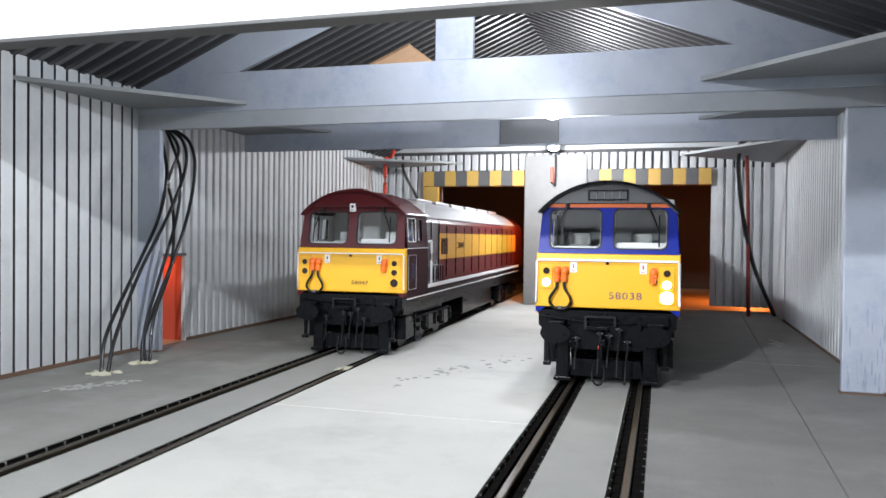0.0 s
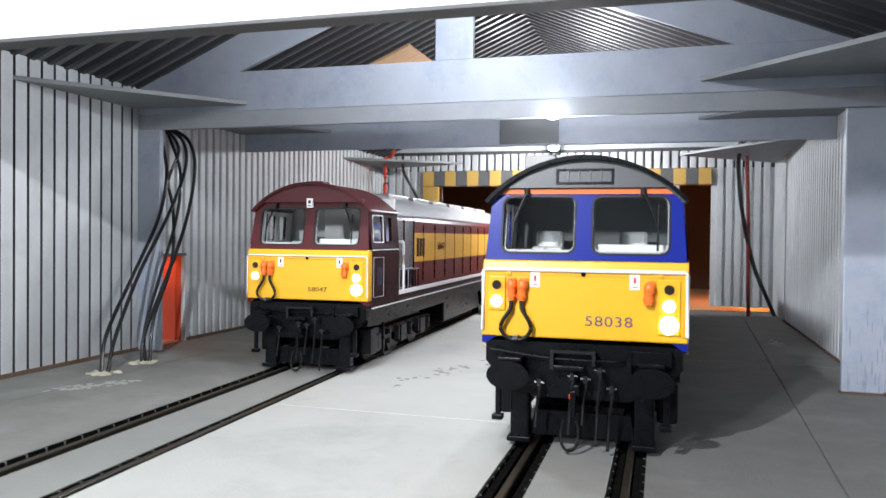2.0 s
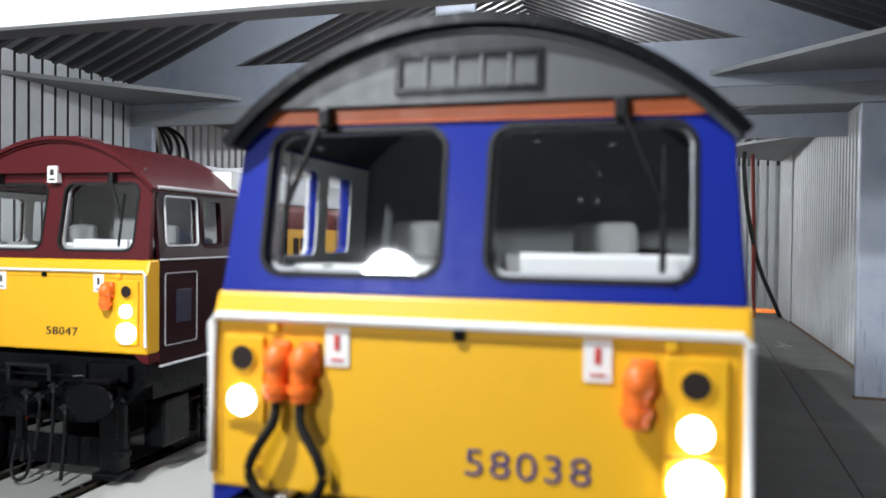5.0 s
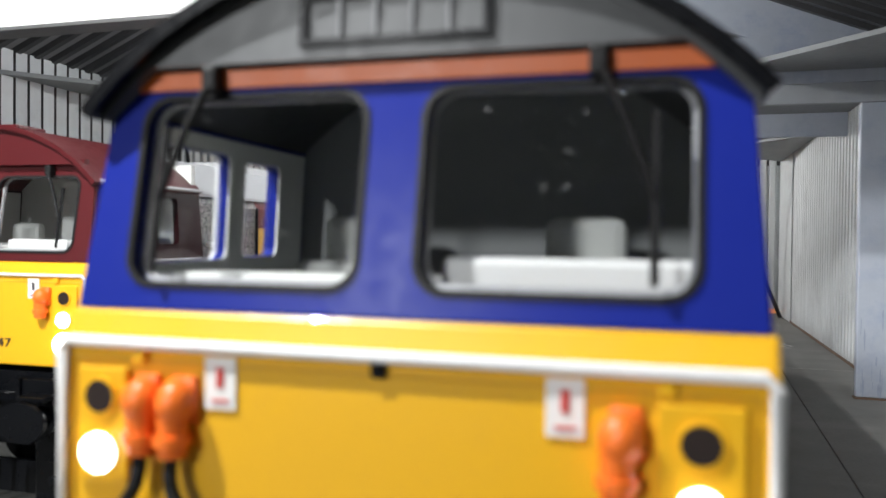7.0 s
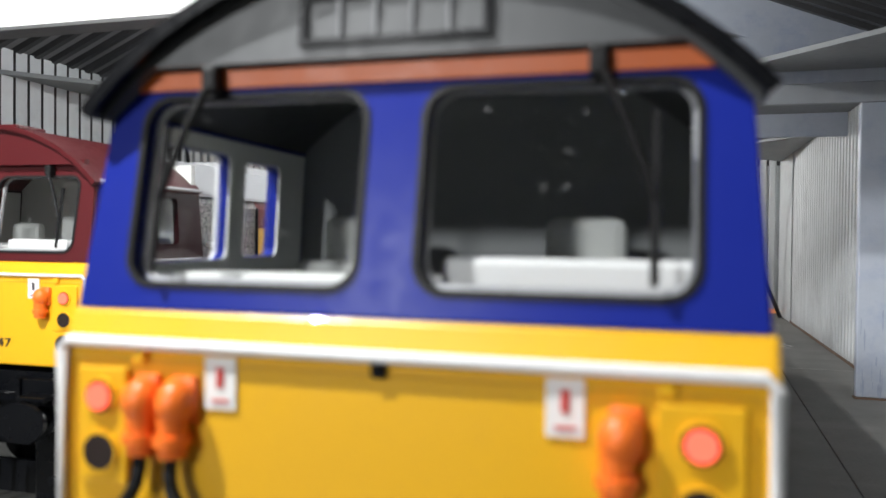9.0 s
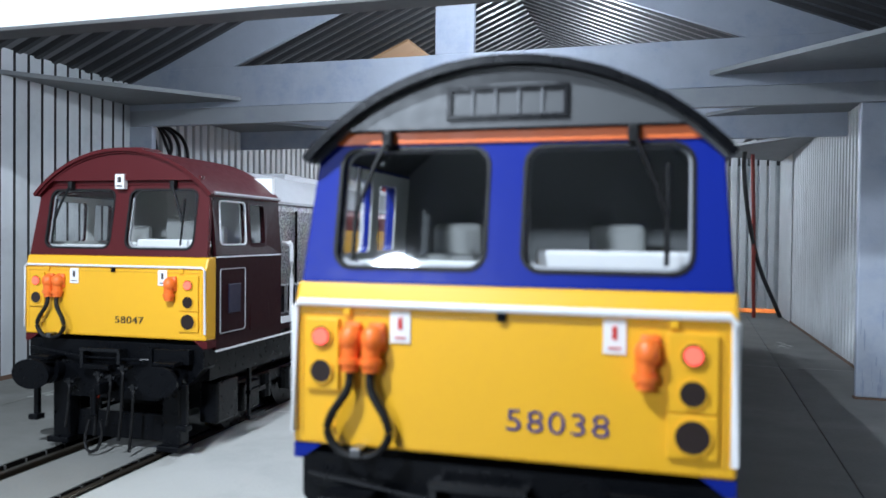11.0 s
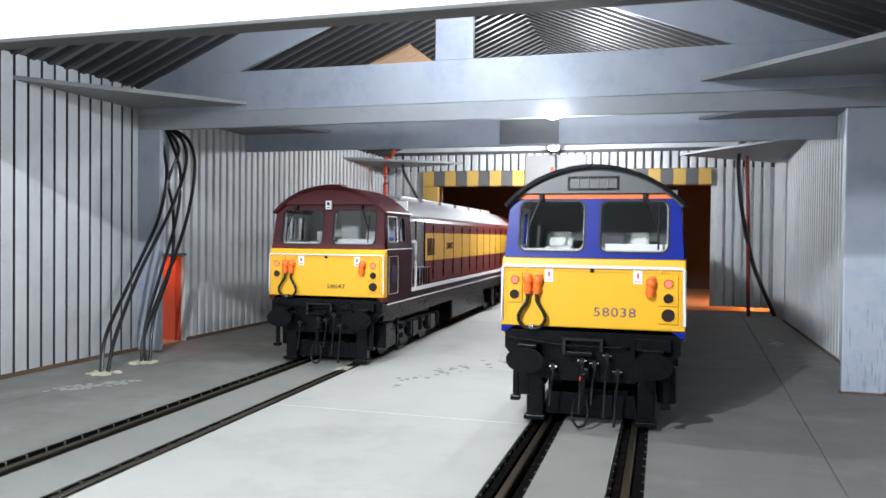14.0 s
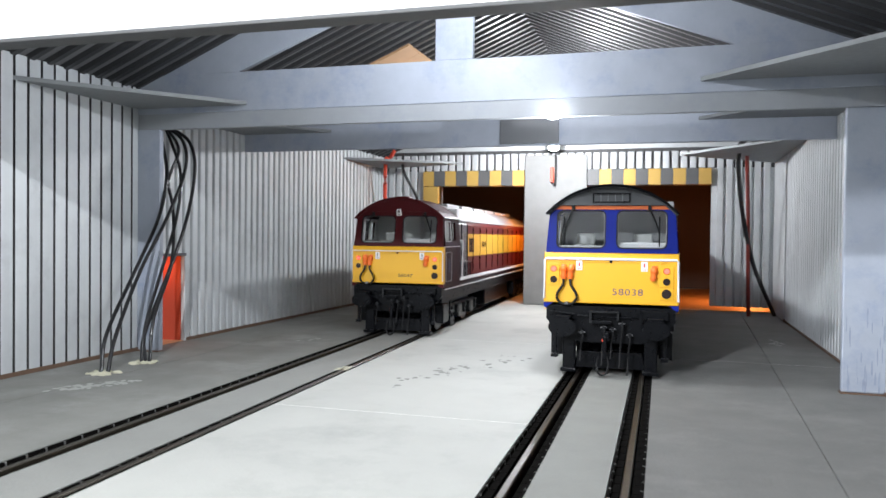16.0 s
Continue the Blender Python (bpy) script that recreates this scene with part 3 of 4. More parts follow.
cable([(36, 330, 77.8), (31, 345, 79.5), (28, 362, 78.6), (29, 372, 78)], 1.0, CL)
# chipped paint marks on the slab between the tracks
bm = bmesh.new()
for k in range(46):
    t = random.random()
    x = -68 + 26 * t + random.uniform(-4, 4)
    y = 183 + 62 * t + random.uniform(-10, 10)
    r = random.uniform(0.2, 0.8)
    vs = [bm.verts.new((x + r * random.uniform(0.6, 1.8) * math.cos(a), y + 1.6 * r * random.uniform(0.5, 1.4) * math.sin(a), 0.03 + 0.0006 * k)) for a in [i * 1.05 for i in range(6)]]
    bm.faces.new(vs)
tagged(part("paint_chips", bm, M_FLOORD), "small chips in the slab's surface between the tracks", "chips", kind="stuff")

def smear(name, label, x, y, rx, ry, mat, n=40, turn=0.0):
    bm = bmesh.new()
    for k in range(n):
        a, d = random.uniform(0, 6.28), random.random() ** 0.7
        u, v = rx * d * math.cos(a), ry * d * math.sin(a)
        cx_, cy_ = x + u * math.cos(turn) - v * math.sin(turn), y + u * math.sin(turn) + v * math.cos(turn)
        r = random.uniform(0.15, 0.9)
        bm.faces.new([bm.verts.new((cx_ + r * random.uniform(0.5, 1.5) * math.cos(b), cy_ + r * random.uniform(0.5, 1.5) * math.sin(b), 0.02 + 0.0005 * k)) for b in [i * 0.9 for i in range(7)]])
    return tagged(part(name, bm, mat), label, "mark", "marks on the floor", "stuff")


smear("pale_smear", "pale dusty smear on the dark floor", -134, 156, 11, 3.2, M_DUST, 130, 1.0)
smear("filler_spot", "yellowish filler spot beside the rail", -87, 199.5, 2.6, 3.4, M_GLUE, 26)
smear("pale_smear", "pale dusty smear on the dark floor", -122, 250, 6, 2.5, M_DUST, 22, 1.2)
smear("pale_smear", "pale dusty smear on the dark floor", 36, 300, 3.0, 9, M_DUST, 18)

# ---- room round the layout ----
room = thing("room", "plain grey walls and ceiling of the dim room round the layout", "room", kind="structure")
part("room_wall", bx(-1500, -1300, -700, -1496, 1500, 1500), M_ROOM, room)
part("room_wall", bx(1496, -1300, -700, 1500, 1500, 1500), M_ROOM, room)
part("room_wall", bx(-1500, -1304, -700, 1500, -1300, 1500), M_ROOM, room)
part("room_wall", bx(-1500, 1500, -700, 1500, 1504, 1500), M_ROOM, room)
part("room_ceiling", bx(-1500, -1300, 1500, 1500, 1500, 1504), M_ROOM, room)
part("room_floor", bx(-1500, -1300, -704, 1500, 1500, -700), M_ROOM, room)


# ---- engines ----
# local axes: x across, y back along the engine from its nose, z up from the floor
RAKE0, RAKE1, ZLO, ZHI = 0.7, 3.0, 33.2, 45.6
ARC_R, APEX, HALF = 23.2, 51.2, 17.0


def rake(u, d, v):
    return (u, RAKE0 + (v - ZLO) / (ZHI - ZLO) * (RAKE1 - RAKE0) + d, v)


def arc(half, n=20, grow=0.0):
    zc, r = APEX - ARC_R, ARC_R + grow
    a = math.asin(half / ARC_R)
    return [(r * math.sin(-a + 2 * a * k / n), zc + r * math.cos(-a + 2 * a * k / n)) for k in range(n + 1)]


def lamp_glass(parent, name, u, z, r, mat, label, y=-0.62):
    return part(name, cy((u, y, z), (u, 0.0, z), r, 20), mat, parent, label, smooth=True)


def bulb(parent, u, z, r, mat, name, label):
    """A lit bulb that comes forward through its lens when switched on."""
    b = part(name, cy((0, -0.8, 0), (0, -0.1, 0), r, 24, r * 1.06), mat, parent, label, at=(u, 0, z), smooth=True)
    BULBS.append((parent, b, u, z, mat))
    return b


BULBS = []


def wheel_set(parent, y):
    for s in (-1, 1):
        bm = cy((s * 8.0, y, 6.3), (s * 10.2, y, 6.3), 6.6, 28)
        cyl(bm, (s * 7.2, y, 6.3), (s * 8.0, y, 6.3), 7.1, 28)
        w = part("wheel", bm, M_BLACK, parent, smooth=True)
        part("hub", cy((s * 10.2, y, 6.3), (s * 11.0, y, 6.3), 1.6, 12), M_CHROME, w, smooth=True)


def engine(name, label, up, side, roof, dome, cab_roof, number, ink, stripe, band):
    e = thing(name, label, "locomotive", "two engines")
    # nose
    nose = part("nose_panel", pr([(0.0, 19.5), (0.0, 31.3), (0.7, 33.2), (3.0, 33.2), (3.0, 19.5)], "x", -17.75, 17.75), M_YEL, e, "glossy warning-yellow nose panel")
    bev = nose.modifiers.new("bevel", "BEVEL")
    bev.width, bev.segments = 0.3 * MM, 2
    bm = tube([(-17.55, -0.25, 20.6), (-17.55, -0.3, 31.0), (-17.1, -0.3, 31.5), (17.1, -0.3, 31.5), (17.55, -0.3, 31.0), (17.55, -0.25, 20.6)], 0.32 if stripe else 0.2, 8, 1)
    part("nose_handrail", bm, M_LINE, e, "white painted handrail round the nose", smooth=True)
    for u in (-12.8, 0.2, 13.2):
        part("rail_bracket", bx(u - 0.35, -0.4, 30.5, u + 0.35, 0.0, 31.2, bev=0.08), M_BLACK if u == 0.2 else M_YEL, e)
    for s in (-1, 1):
        part("nose_skirt", pr([(s * 17.75, 19.45), (s * 15.2, 19.45), (s * 17.0, 18.2), (s * 17.75, 18.2)], "y", 0.2, 3), up, e)
    part("nose_seam", tube([(-16.9, -0.02, 20.3), (-16.9, -0.02, 30.6), (16.9, -0.02, 30.6), (16.9, -0.02, 20.3)], 0.09, 6, 1), M_GOLD, e)
    # lamp clusters
    c1 = part("lamp_plate", bx(-16.5, -0.4, 24.2, -13.5, 0.05, 30.2, bev=0.12), M_YEL, e)
    c2 = part("lamp_plate", bx(12.8, -0.4, 24.3, 16.4, 0.05, 30.2, bev=0.12), M_YEL, e)
    c3 = part("lamp_plate", bx(12.8, -0.4, 20.9, 16.4, 0.05, 24.2, bev=0.12), M_YEL, e)
    for u, z, r, nm in ((-15, 28.7, 0.85, "tail_lamp"), (-15, 25.8, 0.95, "marker_lamp"), (14.6, 28.6, 0.85, "tail_lamp"), (14.6, 25.8, 0.95, "marker_lamp"), (14.6, 22.6, 1.25, "headlamp")):
        ln = lamp_glass(e, nm, u, z, r, M_LENS, "dark round lamp lens")
        part("rim", ring_plate([(u + (r + 0.14) * math.cos(a), z + (r + 0.14) * math.sin(a)) for a in [k * 0.3142 for k in range(20)]],
                               [(u + r * math.cos(a), z + r * math.sin(a)) for a in [k * 0.3142 for k in range(20)]], 0.3, lambda a, d, b: (a, d - 0.6, b)), M_YEL, ln)
    bulb(e, -15, 28.7, 0.68, G_RED, "tail_bulb", "red tail light")
    bulb(e, 14.6, 28.6, 0.68, G_RED, "tail_bulb", "red tail light")
    bulb(e, -15, 25.8, 1.0, G_WHITE, "marker_bulb", "white marker light")
    bulb(e, 14.6, 25.8, 1.0, G_WHITE, "marker_bulb", "white marker light")
    bulb(e, 14.6, 22.6, 1.5, G_WHITE, "headlight_bulb", "bright white headlight")
    for z in (22.6, 21.2):
        part("stud", cy((-14.2, -0.35, z), (-14.2, 0.05, z), 0.3, 10), M_YEL, e)
    # jumper sockets and hoses
    for u in (-12.3, -10.5, 11.2):
        lean_x = 0.0 if u < -12 else 0.35
        bm = cy((u, -0.75, 26.0), (u, -0.75, 28.4), 0.72, 14, 0.8)
        bmesh.ops.create_icosphere(bm, subdivisions=3, radius=1, matrix=Matrix.Translation((u + lean_x * 0.4, -0.8, 28.7)) @ Matrix.Diagonal((0.98, 0.95, 1.15, 1)))
        cyl(bm, (u, -0.75, 26.6), (u, -0.75, 27.1), 0.95, 14)
        box(bm, u - 0.75 + lean_x, -0.5, 27.6, u + 0.75 + lean_x, 0.05, 30.0, bev=0.2)
        part("jumper_socket", bm, M_JUMP, e, "orange jumper socket", smooth=True)
    part("jumper_hose", tube([(-12.3, -0.8, 26.2), (-12.4, -1.1, 24.5), (-13.7, -1.3, 22.4), (-14.0, -1.3, 20.9), (-12.9, -1.3, 19.5), (-11.3, -1.3, 19.1), (-9.7, -1.3, 19.5), (-8.7, -1.3, 20.9), (-9.0, -1.3, 22.4), (-10.3, -1.1, 24.5), (-10.5, -0.8, 26.2)], 0.36, 8, 6), M_RUBBER, e, "black looped hose", smooth=True)
    part("hose_clip", bx(-11.9, -1.8, 19.1, -10.9, -0.2, 19.9, bev=0.1), M_CHROME, e)
    # warning signs as plain marks
    for u in ((-8.2, 8.9) if stripe else (-7.6, 9.6)):
        s = part("warning_sign", bx(u - 0.85, -0.14, 28.4, u + 0.85, 0.02, 31.0), M_SIGN, e, "small white warning sign")
        part("mark", bx(u - 0.18, -0.22, 29.5, u + 0.2, -0.13, 30.5), M_MARK if stripe else M_INKK, s)
        part("mark", bx(u - 0.45, -0.22, 28.75, u + 0.5, -0.13, 28.9), M_MARK if stripe else M_INKK, s)
    size, mid = (2.5, 4.6) if stripe else (1.7, 3.2)
    for i, ch in enumerate(number):
        text_part(ch, size, ink, e, "digit", (mid + (i - 2) * size * 0.67, -0.06, 22.7 if stripe else 22.4), (90, 0, 0))
    # upper front with two windows
    w1, w2 = round_rect(-14.5, 34.5, -1.55, 44.5, 1.5), round_rect(1.55, 34.5, 14.5, 44.5, 1.5)
    side_in = 16.7
    outer = [(-17.35, ZLO), (17.35, ZLO), (side_in, 43.4), (15.0, ZHI), (-15.0, ZHI), (-side_in, 43.4)]
    part("window_panel", plate(outer, [w1, w2], 0.9, rake), up, e)
    for u0, u1 in ((-14.5, -1.55), (1.55, 14.5)):
        o, i = round_rect(u0 - 0.2, 34.3, u1 + 0.2, 44.7, 1.65), round_rect(u0 + 0.12, 34.62, u1 - 0.12, 44.38, 1.4)
        win = part("windscreen", plate(round_rect(u0, 34.5, u1, 44.5, 1.5), [], 0.25, lambda a, d, b: rake(a, d + 0.4, b)), M_GLASS, e, "clear glazed windscreen")
        part("gasket", ring_plate(o, i, 0.4, lambda a, d, b: rake(a, d - 0.12, b)), M_RUBBER, win, "black rubber window gasket")
        part("inner_frame", ring_plate(round_rect(u0 + 0.05, 34.55, u1 - 0.05, 44.45, 1.4), round_rect(u0 + 0.28, 34.85, u1 - 0.28, 44.25, 1.25), 0.4, lambda a, d, b: rake(a, d + 0.7, b)), M_PALE, win)
        bm = bmesh.new()
        for k in range(9):
            a, b, r = random.uniform(u0 + 0.6, u1 - 0.6), random.uniform(35.2, 43.9), random.uniform(0.02, 0.055)
            bm.faces.new([bm.verts.new(rake(a + r * random.uniform(0.6, 2.2) * math.cos(i * 1.05), 0.37, b + r * math.sin(i * 1.05))) for i in range(6)])
        tagged(part("dust_specks", bm, M_PALE, win), kind="stuff")
    if stripe:
        part("front_stripe", pr([(-15.6, 44.95), (15.6, 44.95), (14.9, 45.9), (-14.9, 45.9)], "y", 2.62, 3.2), stripe, e, "orange stripe above the windows")
    # dome above the windows
    top = [p for p in arc(15.2)] 
    part("dome_panel", plate([(-15.2, ZHI + 0.45)] + [(a, b) for a, b in top] + [(15.2, ZHI + 0.45)], [], 0.8, lambda a, d, b: (a, 1.9 + d + (b - ZHI) * 0.08, b)), dome, e)
    # fills the gap below the dome; black on the blue engine as its shadow band
    part("dome_soffit", bx(-15.0, 2.75, ZHI - 0.3, 15.0, 3.6, ZHI + 1.2), M_BLACK if stripe else dome, e)
    if stripe:
        hb = part("headcode_box", ring_plate([(-5.0, 46.7), (5.0, 46.7), (5.0, 49.4), (-5.0, 49.4)], [(-4.6, 47.05), (4.6, 47.05), (4.6, 49.05), (-4.6, 49.05)], 0.5, lambda a, d, b: (a, 1.6 + d + (b - ZHI) * 0.08, b)), M_BLACK, e, "dark rectangular headcode frame")
        for k in range(4):
            part("bar", bx(-2.9 + k * 1.9, 1.85, 47.0, -2.75 + k * 1.9, 2.3, 49.1), M_GREY, hb)
    else:
        part("roof_horn", bx(-2.6, 4.5, 50.8, 2.6, 10, 52.0, bev=0.3), cab_roof, e)
        s = part("warning_sign", bx(-0.85, 1.6, 44.6, 0.85, 2.6, 47.1), M_SIGN, e, "small white warning sign")
        part("mark", bx(-0.35, 1.5, 45.7, 0.35, 1.61, 46.6), M_INKK, s)
        part("mark", bx(-0.5, 1.5, 44.95, 0.5, 1.61, 45.2), M_INKK, s)
    # cab roof: a curved shell with a lip
    a0, a1 = arc(17.15, 24, 0.35), arc(17.15, 24, -0.5)
    part("cab_roof", pr(a0 + a1[::-1], "y", 1.9, 27), cab_roof, e, smooth=True)
    part("roof_lip", pr(arc(17.3, 24, 0.55 if stripe else 0.42) + arc(17.3, 24, -0.15)[::-1], "y", 1.0 if stripe else 1.5, 2.7), M_BLACK if stripe else cab_roof, e, smooth=True)
    # wipers
    for u, tip in ((-10.2, -12.6), (10.0, 12.6)):
        wp = part("wiper", bx(u - 0.45, 1.7, 44.6, u + 0.45, 2.9, 46.0, bev=0.2), M_RUBBER, e, "black windscreen wiper")
        part("arm", tube([(u, 1.9, 45.2), (u * 0.5 + tip * 0.5, 1.4, 42.4), (tip, 0.9, 38.9)], 0.22, 6, 3), M_RUBBER, wp)
        part("blade", tube([(tip, 1.75, 42.9), (tip, 0.95, 38.6), (tip, 0.35, 35.1)], 0.2, 6, 3), M_RUBBER, wp)
    # cab sides with a window and a door
    for s in (-1, 1):
        def sidewarp(a, d, b, s=s):
            x = 17.7 if b < 33.3 else 17.4 - (b - 33.3) * 0.055
            return (s * (x - d), a, b)
        holes = [round_rect(5.2, 35.4, 13.6, 42.6, 0.7), round_rect(15.6, 35.5, 20.8, 42.4, 0.6)]
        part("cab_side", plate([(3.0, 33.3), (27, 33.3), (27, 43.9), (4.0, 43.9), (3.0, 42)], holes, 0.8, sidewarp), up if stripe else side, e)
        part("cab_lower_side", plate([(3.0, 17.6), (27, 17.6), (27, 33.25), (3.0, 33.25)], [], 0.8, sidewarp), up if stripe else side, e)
        part("cab_lining", plate([(4.5, 33.4), (25, 33.4), (25, 43.6), (4.8, 43.6)], holes, 0.15, lambda a, d, b: sidewarp(a, d + 0.85, b)), M_INT, e)
        sw = part("side_window", plate(round_rect(5.2, 35.4, 13.6, 42.6, 0.7), [], 0.2, lambda a, d, b: sidewarp(a, d + 0.3, b)), M_GLASS, e)
        part("window_frame", ring_plate(round_rect(4.95, 35.15, 13.85, 42.85, 0.9), round_rect(5.2, 35.4, 13.6, 42.6, 0.7), 0.4, lambda a, d, b: sidewarp(a, d - 0.15, b)), M_LINE, sw)
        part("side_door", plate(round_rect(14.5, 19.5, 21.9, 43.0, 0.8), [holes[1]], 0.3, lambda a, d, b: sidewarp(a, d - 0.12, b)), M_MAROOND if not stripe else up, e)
        part("quarter_window", plate(holes[1], [], 0.2, lambda a, d, b: sidewarp(a, d + 0.3, b)), M_GLASS, e)
        # pale on the maroon engine for the highlight along the roof edge
        part("gutter", tube([(s * 17.3, 3.0, 43.9), (s * 17.3, 27, 43.9)], 0.3, 6, 1), M_PALE if not stripe else M_GREY, e)
        part("waist_line", bx(min(s * 17.65, s * 17.95), 3.0, 33.1, max(s * 17.65, s * 17.85), 26.5, 33.32), M_LINE, e, "thin white waist line")
        if not stripe:
            part("side_panel_outline", ring_plate(round_rect(4.2, 20.2, 12.8, 31.2, 0.5), round_rect(4.36, 20.36, 12.64, 31.04, 0.45), 0.2, lambda a, d, b: sidewarp(a, d - 0.12, b)), M_PALE, e)
            part("crest", bx(min(s * 17.7, s * 17.85), 7, 23.5, max(s * 17.7, s * 17.85), 11, 28.5, bev=0.05), M_CREST, e, "small dark blue crest panel")
    # cab interior
    part("cab_floor", bx(-16.6, 3.2, 31.5, 16.6, 26.2, 32.2), M_INTD, e)
    part("bulkhead", bx(-16.4, 25.5, 20, 16.4, 26.6, 48), M_INT if not stripe else M_INTD, e)
    part("desk", bx(-16, 3.4, 32.2, 16, 7.2, 35.0, bev=0.4), M_INT, e, "pale control desk behind the windscreen")
    part("console", bx(2.2, 3.3, 34.0, 15.2, 5.6, 36.1, bev=0.3), M_LINE, e, "white instrument console")
    for u in (-8.2, 8.0):
        st_ = part("driver_seat", bx(u - 3.0, 13.5, 32.2, u + 3.0, 18.2, 35.4, bev=0.6), M_INT, e, "pale moulded driver's seat")
        part("seat_back", bx(u - 2.7, 17.6, 35.0, u + 2.7, 19.2, 38.5, bev=0.75), M_INT, st_)
    if not stripe:
        part("partition", bx(-3.4, 20, 32.2, 3.2, 25.4, 45.5, bev=0.3), M_INT, e)
    # narrow body behind the cab
    yb0, yb1 = 27.0, 224.0
    sect = [(-15.6, 20.5), (-15.6, 41.8)] + [(a * 0.9, b - 0.9) for a, b in arc(16.4, 16)] + [(15.6, 41.8), (15.6, 20.5)]
    part("hood_body", pr(sect, "y", 49, yb1), band[0], e)
    part("hood_grille", pr([(a * 0.995, b) for a, b in sect], "y", yb0, 49), M_MESH if not stripe else M_GREY, e, "grey mesh radiator grille section")
    rs = [(a * 0.9 if abs(a) < 16.2 else a * 0.92, b - 0.45) for a, b in arc(16.6, 16)]
    # the maroon engine's roof is pale to hold the LED's reflection
    part("hood_roof", pr(rs + [(a, b - 0.5) for a, b in rs[::-1]], "y", 27.1, yb1), roof, e, "grey roof, LED highlights in the colour on the maroon engine", smooth=True)
    for k in range(6):
        part("roof_hatch", bx(-6.0, 52 + k * 28, 49.3, 6.0, 74 + k * 28, 51.2, bev=0.4), roof, e)
    part("rear_cab", pr(sect, "y", yb1, 250), up, e)
    for s in (-1, 1):
        def wx(x0, x1):
            return (min(s * x0, s * x1), max(s * x0, s * x1))
        a, b = wx(15.6, 15.78)
        part("body_band", bx(a, 49.2, 28.6, b, yb1, 38.2), band[1], e, "broad gold band along the body")
        for k in range(11):
            y = 60 + k * 15
            a = wx(15.55, 15.9)[0]
            part("body_door", box(box(box(bx(a, y, 22.0, wx(15.55, 15.9)[1], y + 0.2, 41), wx(15.6, 16.1)[0], y - 0.3, 24.2, wx(15.6, 16.1)[1], y + 0.3, 24.9), wx(15.6, 16.1)[0], y - 0.3, 27.0, wx(15.6, 16.1)[1], y + 0.3, 27.7), wx(15.6, 16.1)[0], y - 0.3, 39.4, wx(15.6, 16.1)[1], y + 0.3, 40.1), M_MAROOND if not stripe else M_BLUE, e)
        # letters of the operator as plain bars
        for k, (dy, hgt) in enumerate(((0, 6.0), (3.4, 6.0), (6.8, 6.0))):
            part("operator_mark", bx(wx(15.7, 15.92)[0], 52 + dy, 30.4, wx(15.7, 15.92)[1], 54.4 + dy, 30.4 + hgt), M_MAROOND, e)
        # grille frames and doors
        for y in (27.4, 37.8, 48.6):
            part("grille_rib", bx(wx(15.5, 15.9)[0], y, 21, wx(15.5, 15.9)[1], y + 0.35, 42), M_BLACK if not stripe else M_GREY, e)
        for k in range(4):
            y = 28.6 + k * 5.0
            op = part("grille_opening", bx(wx(15.5, 15.72)[0], y, 21.2, wx(15.5, 15.72)[1], y + 4.0, 26.8), M_BLACK, e)
            part("opening_frame", ring_plate(round_rect(y - 0.2, 21.0, y + 4.2, 27.0, 0.3), round_rect(y + 0.1, 21.3, y + 3.9, 26.7, 0.3), 0.25, lambda a, d, b, s=s: (s * (15.9 - d), a, b)), M_PALE if not stripe else M_GREY, op)
        # walkway, handrails and lining
        a, b = wx(15.4, 17.7)
        part("walkway", bx(a, 27, 18.4, b, yb1, 20.6), side if not stripe else up, e)
        a, b = wx(17.6, 17.95)
        part("walkway_edge", bx(a, 27, 19.6, b, yb1, 20.9), M_LINE, e, "white painted walkway edge")
        part("sole_line", bx(a, 3, 17.3, b, yb1, 17.62), M_LINE if not stripe else M_YEL, e, "pale lining along the underframe")
        part("handrail", tube([(s * 17.4, 32.2, 20.6), (s * 17.4, 32.2, 34.2), (s * 16.9, 31.6, 35.2), (s * 15.8, 31.2, 35.4)], 0.42, 8, 4), M_LINE, e, "white vertical handrail", smooth=True)
        for k in range(5):
            part("stanchion", cy((s * 17.3, 36 + k * 3.2, 20.6), (s * 17.3, 36 + k * 3.2, 26.6), 0.2, 6), M_BLACK, e)
        part("rail_bar", tube([(s * 17.3, 33, 26.6), (s * 17.3, 50, 26.6)], 0.22, 6, 1), M_BLACK, e)
        text_part(number, 3.6, M_MAROOND, e, "side_number", (s * 15.83, 84, 33.4), (90, 0, 90 * s))
    # underframe
    part("solebar", bx(-16.6, 3, 12.5, 16.6, 250, 18.4), M_BLACK, e)
    part("fuel_tank", bx(-14, 96, 4, 14, 160, 12.5, bev=0.6), M_BLACK, e)
    bb = part("buffer_beam", pr([(-17.0, 18.7), (17.0, 18.7), (17.0, 15.0), (14.8, 12.6), (8.4, 9.0), (-8.4, 9.0), (-14.8, 12.6), (-17.0, 15.0)], "y", 0.4, 4), M_BLACK, e, "black buffer beam")
    part("beam_rail", tube([(-16, -0.6, 17.2), (-9, -0.7, 16.4), (-4, -0.9, 16.0), (6, -0.9, 16.0), (7.5, 0.4, 16.0)], 0.22, 6, 2), M_BLACK, bb)
    part("beam_step", box(box(bx(-5.2, -1.6, 14.3, -4.6, 0.4, 17.6), -5.2, -1.8, 17.2, 2.6, -0.9, 17.7), 2.0, -1.6, 15.2, 2.6, 0.4, 17.6), M_SATIN, bb)
    part("beam_step", bx(-4.6, -1.9, 14.2, 0.6, -0.6, 15.0, bev=0.12), M_BLACK, bb)
